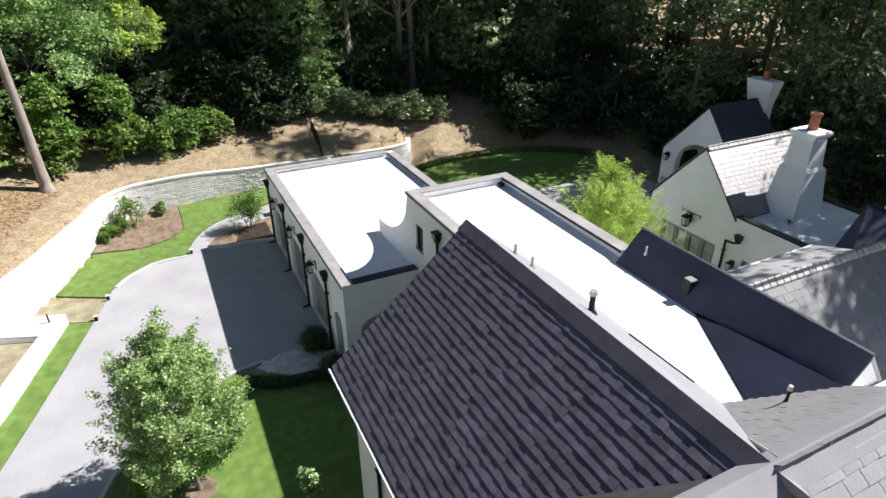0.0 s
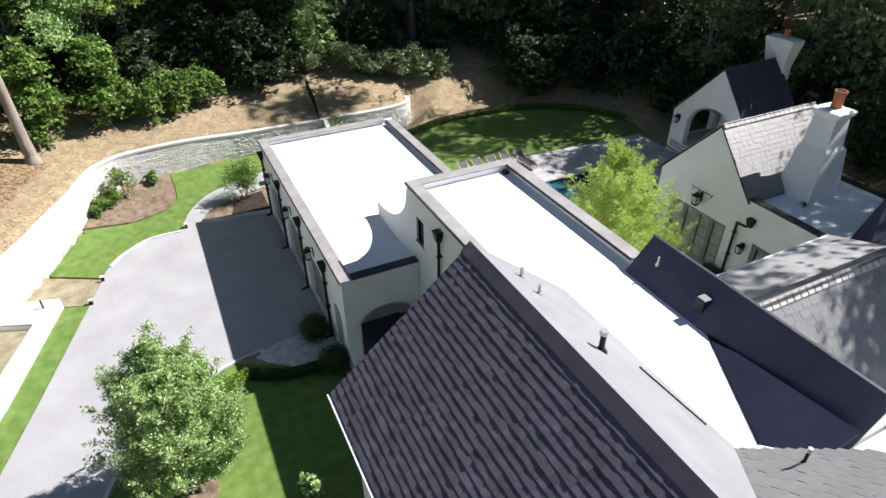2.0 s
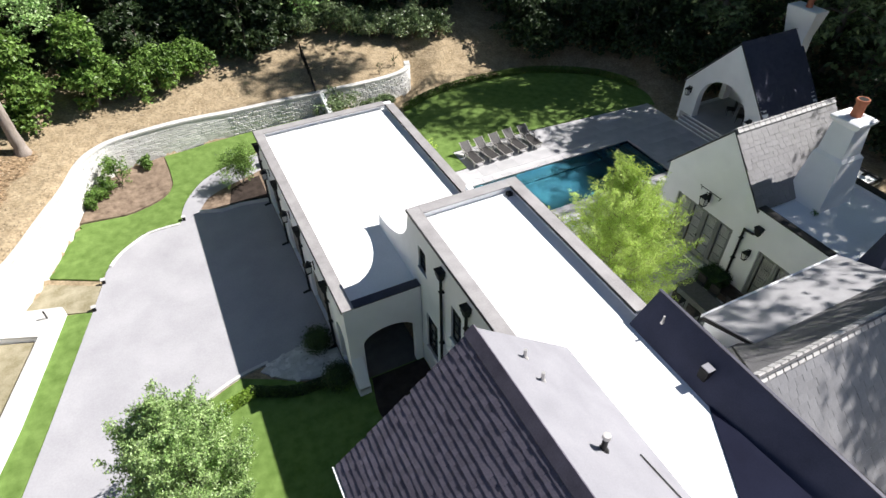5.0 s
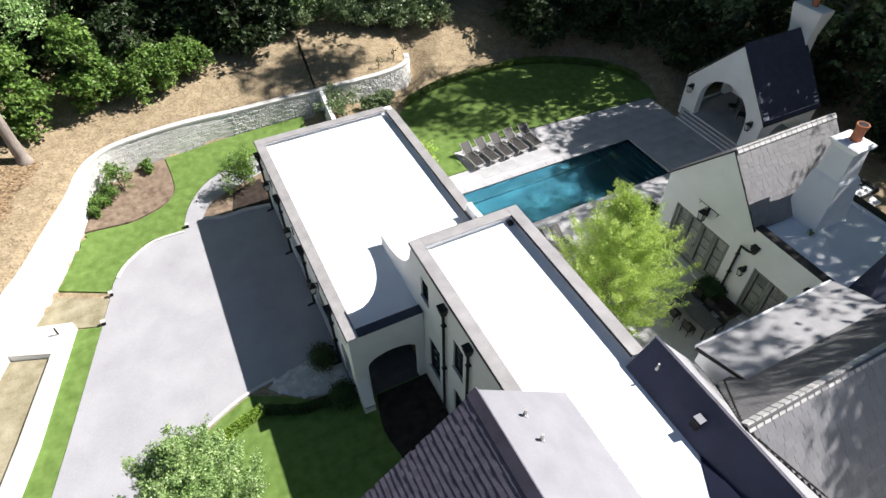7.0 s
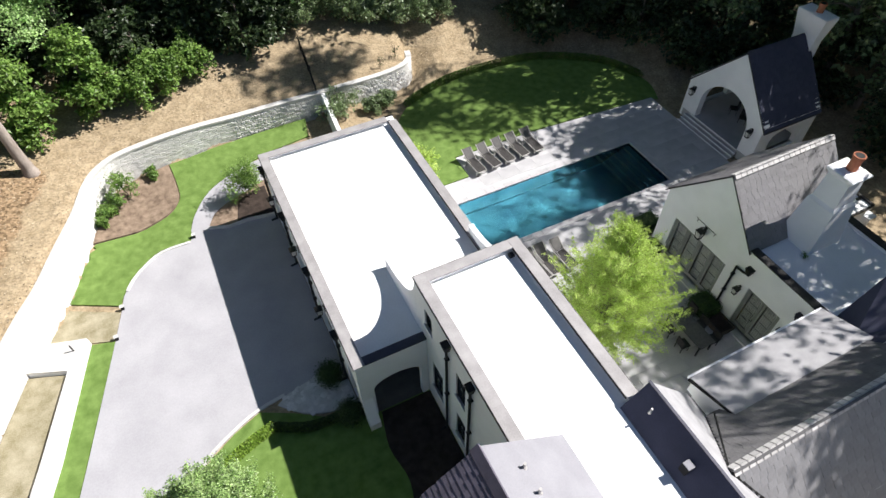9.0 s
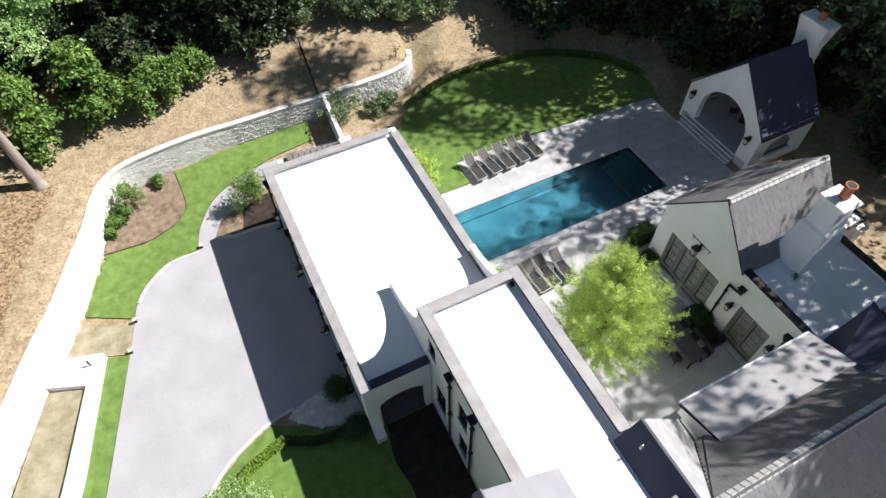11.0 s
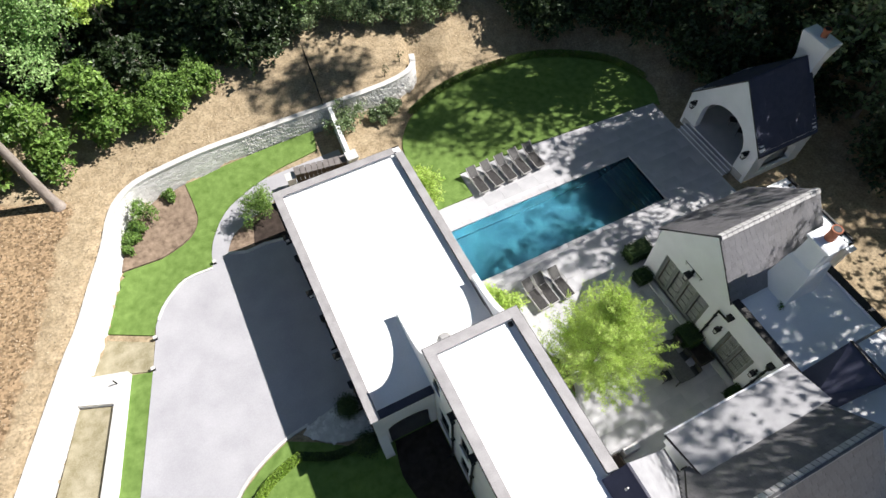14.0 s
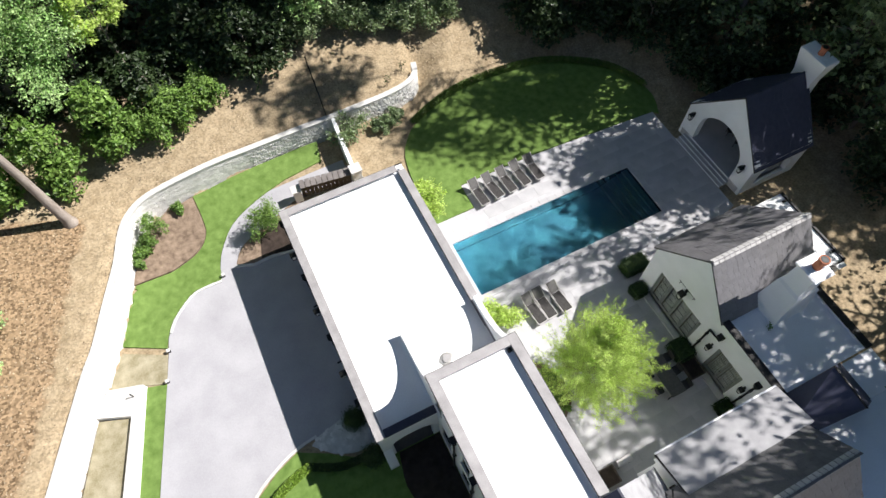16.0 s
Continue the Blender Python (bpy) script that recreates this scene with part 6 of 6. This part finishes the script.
part("lean_to_roof", slab(bmesh.new(), [(15.22, 11.86, 4.72), (21.86, 11.86, 4.72), (21.86, 9.9, 5.38), (15.22, 9.9, 5.38)], (0, 0, -0.08)), SLATE_P, conn, "pale smooth lean-to roof")
part("eave_trim", boxes((15.2, 11.84, 4.6, 21.84, 11.92, 4.74), bevel=0.01), STUCCO, conn)
slates(conn, [(CE, 4.2, 2.46), (16.6, 4.2, 2.46), (12.74, CR - 0.02, CZ - 0.01), (CE, CR - 0.02, CZ - 0.01)], (CE, CR, CZ), 0.34, 0.24, 0.02, SLATE_L, 300, 6, near=lambda c: c.y > 6.2)
slates(ph, [(PR, 15.33, 4.31), (FX - 0.06, 15.33, 4.31), (FX - 0.06, 17.6, 6.95), (PR, 17.6, 6.95)], (FX, 17.64, 6.97), 0.32, 0.22, 0.022, SLATE_Q, 300, 7)
slates(ph, [(FX - 0.06, 20.57, 3.76), (PR, 20.57, 3.76), (PR, 17.68, 6.95), (FX - 0.06, 17.68, 6.95)], (FX, 17.64, 6.97), 0.32, 0.22, 0.022, SLATE_Q, 300, 8)
for e, q, sd_ in ((VY0 - 0.12, -0.02, 9), (VY1 + 0.12, 0.02, 10)):
    slates(pav, [(VX1 + 0.1, e, VE - 0.18), (VX0 - 0.02, e, VE - 0.18), (VX0 - 0.02, VR + q, VZ), (VX1 + 0.1, VR + q, VZ)], (VX0, VR, VZ), 0.32, 0.22, 0.022, SLATE_D, 300, sd_)


def ridge_tiles(parent, a, b, drop, step=0.3, w=0.17, fill=0.9):
    a, b = Vector(a), Vector(b)
    n = int((b - a).length / step)
    side = Vector((0, w, 0)) if abs(b.x - a.x) > abs(b.y - a.y) else Vector((w, 0, 0))
    d = Vector((0, 0, -drop))
    for k in range(n):
        p, q = a.lerp(b, k / n), a.lerp(b, (k + fill) / n)
        bm = bmesh.new()
        slab(bm, [p + side + d, q + side + d, q + Vector((0, 0, 0.05)), p + Vector((0, 0, 0.05))], (0, 0, -0.03))
        slab(bm, [p - side + d, q - side + d, q + Vector((0, 0, 0.05)), p + Vector((0, 0, 0.05))], (0, 0, -0.03))
        part("ridge_tile", bm, RIDGE, parent)


RIDGE = material("pale_ridge_tile", (0.46, 0.45, 0.44), (0.6, 0.59, 0.58), 3, 0.85, 0.2, obj=0.12)
ridge_tiles(ph, (FX, 17.64, 7.0), (PR, 17.64, 7.0), 0.1)
ridge_tiles(conn, (12.78, CR, CZ + 0.05), (CE, CR, CZ + 0.05), 0.13, 0.27, 0.17, 0.84)

# stones of the retaining wall
sr = np.random.default_rng(21)
arc = [0.0]
for p, q in zip(WALL_S, WALL_S[1:]):
    arc.append(arc[-1] + math.hypot(q[0] - p[0], q[1] - p[1]))
AX, AY, AH = (np.array([p[k] for p in WALL_S]) for k in range(3))
V8, F8, single = [], [], 0
stone_q = [(0, 1, 2, 3), (0, 4, 5, 1), (1, 5, 6, 2), (2, 6, 7, 3), (3, 7, 4, 0)]
zc = -0.1
while zc < 2.45:
    hc = sr.uniform(0.09, 0.19)
    s = sr.uniform(0, 0.3)
    while s < arc[-1] - 0.1:
        ln = sr.uniform(0.13, 0.42)
        m, e = min(s + ln / 2, arc[-1]), min(s + ln, arc[-1])
        x, y, hh = (float(np.interp(m, arc, A)) for A in (AX, AY, AH))
        x0, y0, x1, y1 = (float(np.interp(v, arc, A)) for v in (s + 0.012, e - 0.012) for A in (AX, AY))
        s = e
        if zc + hc > hh - 0.08 or zc + hc < float(ground_height(x, y)) - 0.05:
            continue
        dx, dy = x1 - x0, y1 - y0
        l = math.hypot(dx, dy) or 1
        nx_, ny_ = dy / l, -dx / l
        pr_ = sr.uniform(0.015, 0.04) if x > 4.2 else sr.uniform(0.004, 0.016)
        j = sr.uniform(-0.03, 0.03, 4)
        t0, t1 = (0.14, 0.86) if x > 4.2 else (0.05, 0.95)
        fr_ = [(x0 + dx * t0 + nx_ * pr_, y0 + dy * t0 + ny_ * pr_, zc + 0.035 + j[0]), (x0 + dx * t1 + nx_ * pr_, y0 + dy * t1 + ny_ * pr_, zc + 0.035 + j[1]), (x0 + dx * t1 + nx_ * pr_, y0 + dy * t1 + ny_ * pr_, zc + hc - 0.035 + j[2]), (x0 + dx * t0 + nx_ * pr_, y0 + dy * t0 + ny_ * pr_, zc + hc - 0.035 + j[3])]
        bk_ = [(x0, y0, zc + 0.008), (x1, y1, zc + 0.008), (x1, y1, zc + hc - 0.008), (x0, y0, zc + hc - 0.008)]
        if single < 300 and 4.3 < x < 10.0 and zc > 0.2:
            single += 1
            me = bpy.data.meshes.new("stone")
            me.from_pydata(fr_ + bk_, [], stone_q)
            part("stone", me, STONE, rw)
        else:
            i0 = len(V8)
            V8 += fr_ + bk_
            F8 += [tuple(i0 + i for i in f) for f in stone_q]
    zc += hc
me = bpy.data.meshes.new("stones")
me.from_pydata(V8, [], F8)
tagged(part("stones", me, STONE, rw), kind="stuff")

# paving slabs of the deck
deck = bpy.data.objects["pool_deck"]
sm = bpy.data.meshes.new("paving_slab")
a, b = 0.602, 0.402
sm.from_pydata([(-a, -b, 0), (a, -b, 0), (a, b, 0), (-a, b, 0), (-a - 0.004, -b - 0.004, -0.02), (a + 0.004, -b - 0.004, -0.02), (a + 0.004, b + 0.004, -0.02), (-a - 0.004, b + 0.004, -0.02)], [], [(0, 1, 2, 3), (0, 4, 5, 1), (1, 5, 6, 2), (2, 6, 7, 3), (3, 7, 4, 0)])
sm.materials.append(PAVING)
k = 0
for j, y in enumerate(np.arange(11.49, 31.0, 0.81)):
    for x in np.arange(12.5 + 0.6 * (j % 2), 30.3, 1.21):
        cx = np.array([x - 0.6, x + 0.6, x + 0.6, x - 0.6])
        cyy = np.array([y - 0.4, y - 0.4, y + 0.4, y + 0.4])
        if inside(deck_out, cx, cyy).all() and not ((x + 0.62 > PX0 - 0.3) and (x - 0.62 < PX1 + 0.3) and (y + 0.42 > PY0 - 0.3) and (y - 0.42 < PY1 + 0.3)) and not (x < 15.2 and 15 < y < 19.8):
            ob = new("paving_slab", sm)
            ob.parent = deck
            ob.matrix_basis = pose(x, y, 0.04 + 0.002 * fr.random())
            k += 1
for x in np.arange(PX0 - 0.3, PX1 + 0.25, 0.6):
    for y0 in (PY0 - 0.3, PY1):
        part("coping_stone", boxes((x + 0.004, y0 - (0.03 if y0 > PY0 else 0), -0.02, min(x + 0.596, PX1 + 0.3), y0 + 0.3 + (0.03 if y0 < PY0 else 0), 0.055), bevel=0.008), PAVING, deck)
for y in np.arange(PY0, PY1 - 0.05, 0.55):
    for x0 in (PX0 - 0.3, PX1):
        part("coping_stone", boxes((x0 - (0.03 if x0 > PX0 else 0), y + 0.004, -0.02, x0 + 0.3 + (0.03 if x0 < PX0 else 0), min(y + 0.546, PY1), 0.055), bevel=0.008), PAVING, deck)
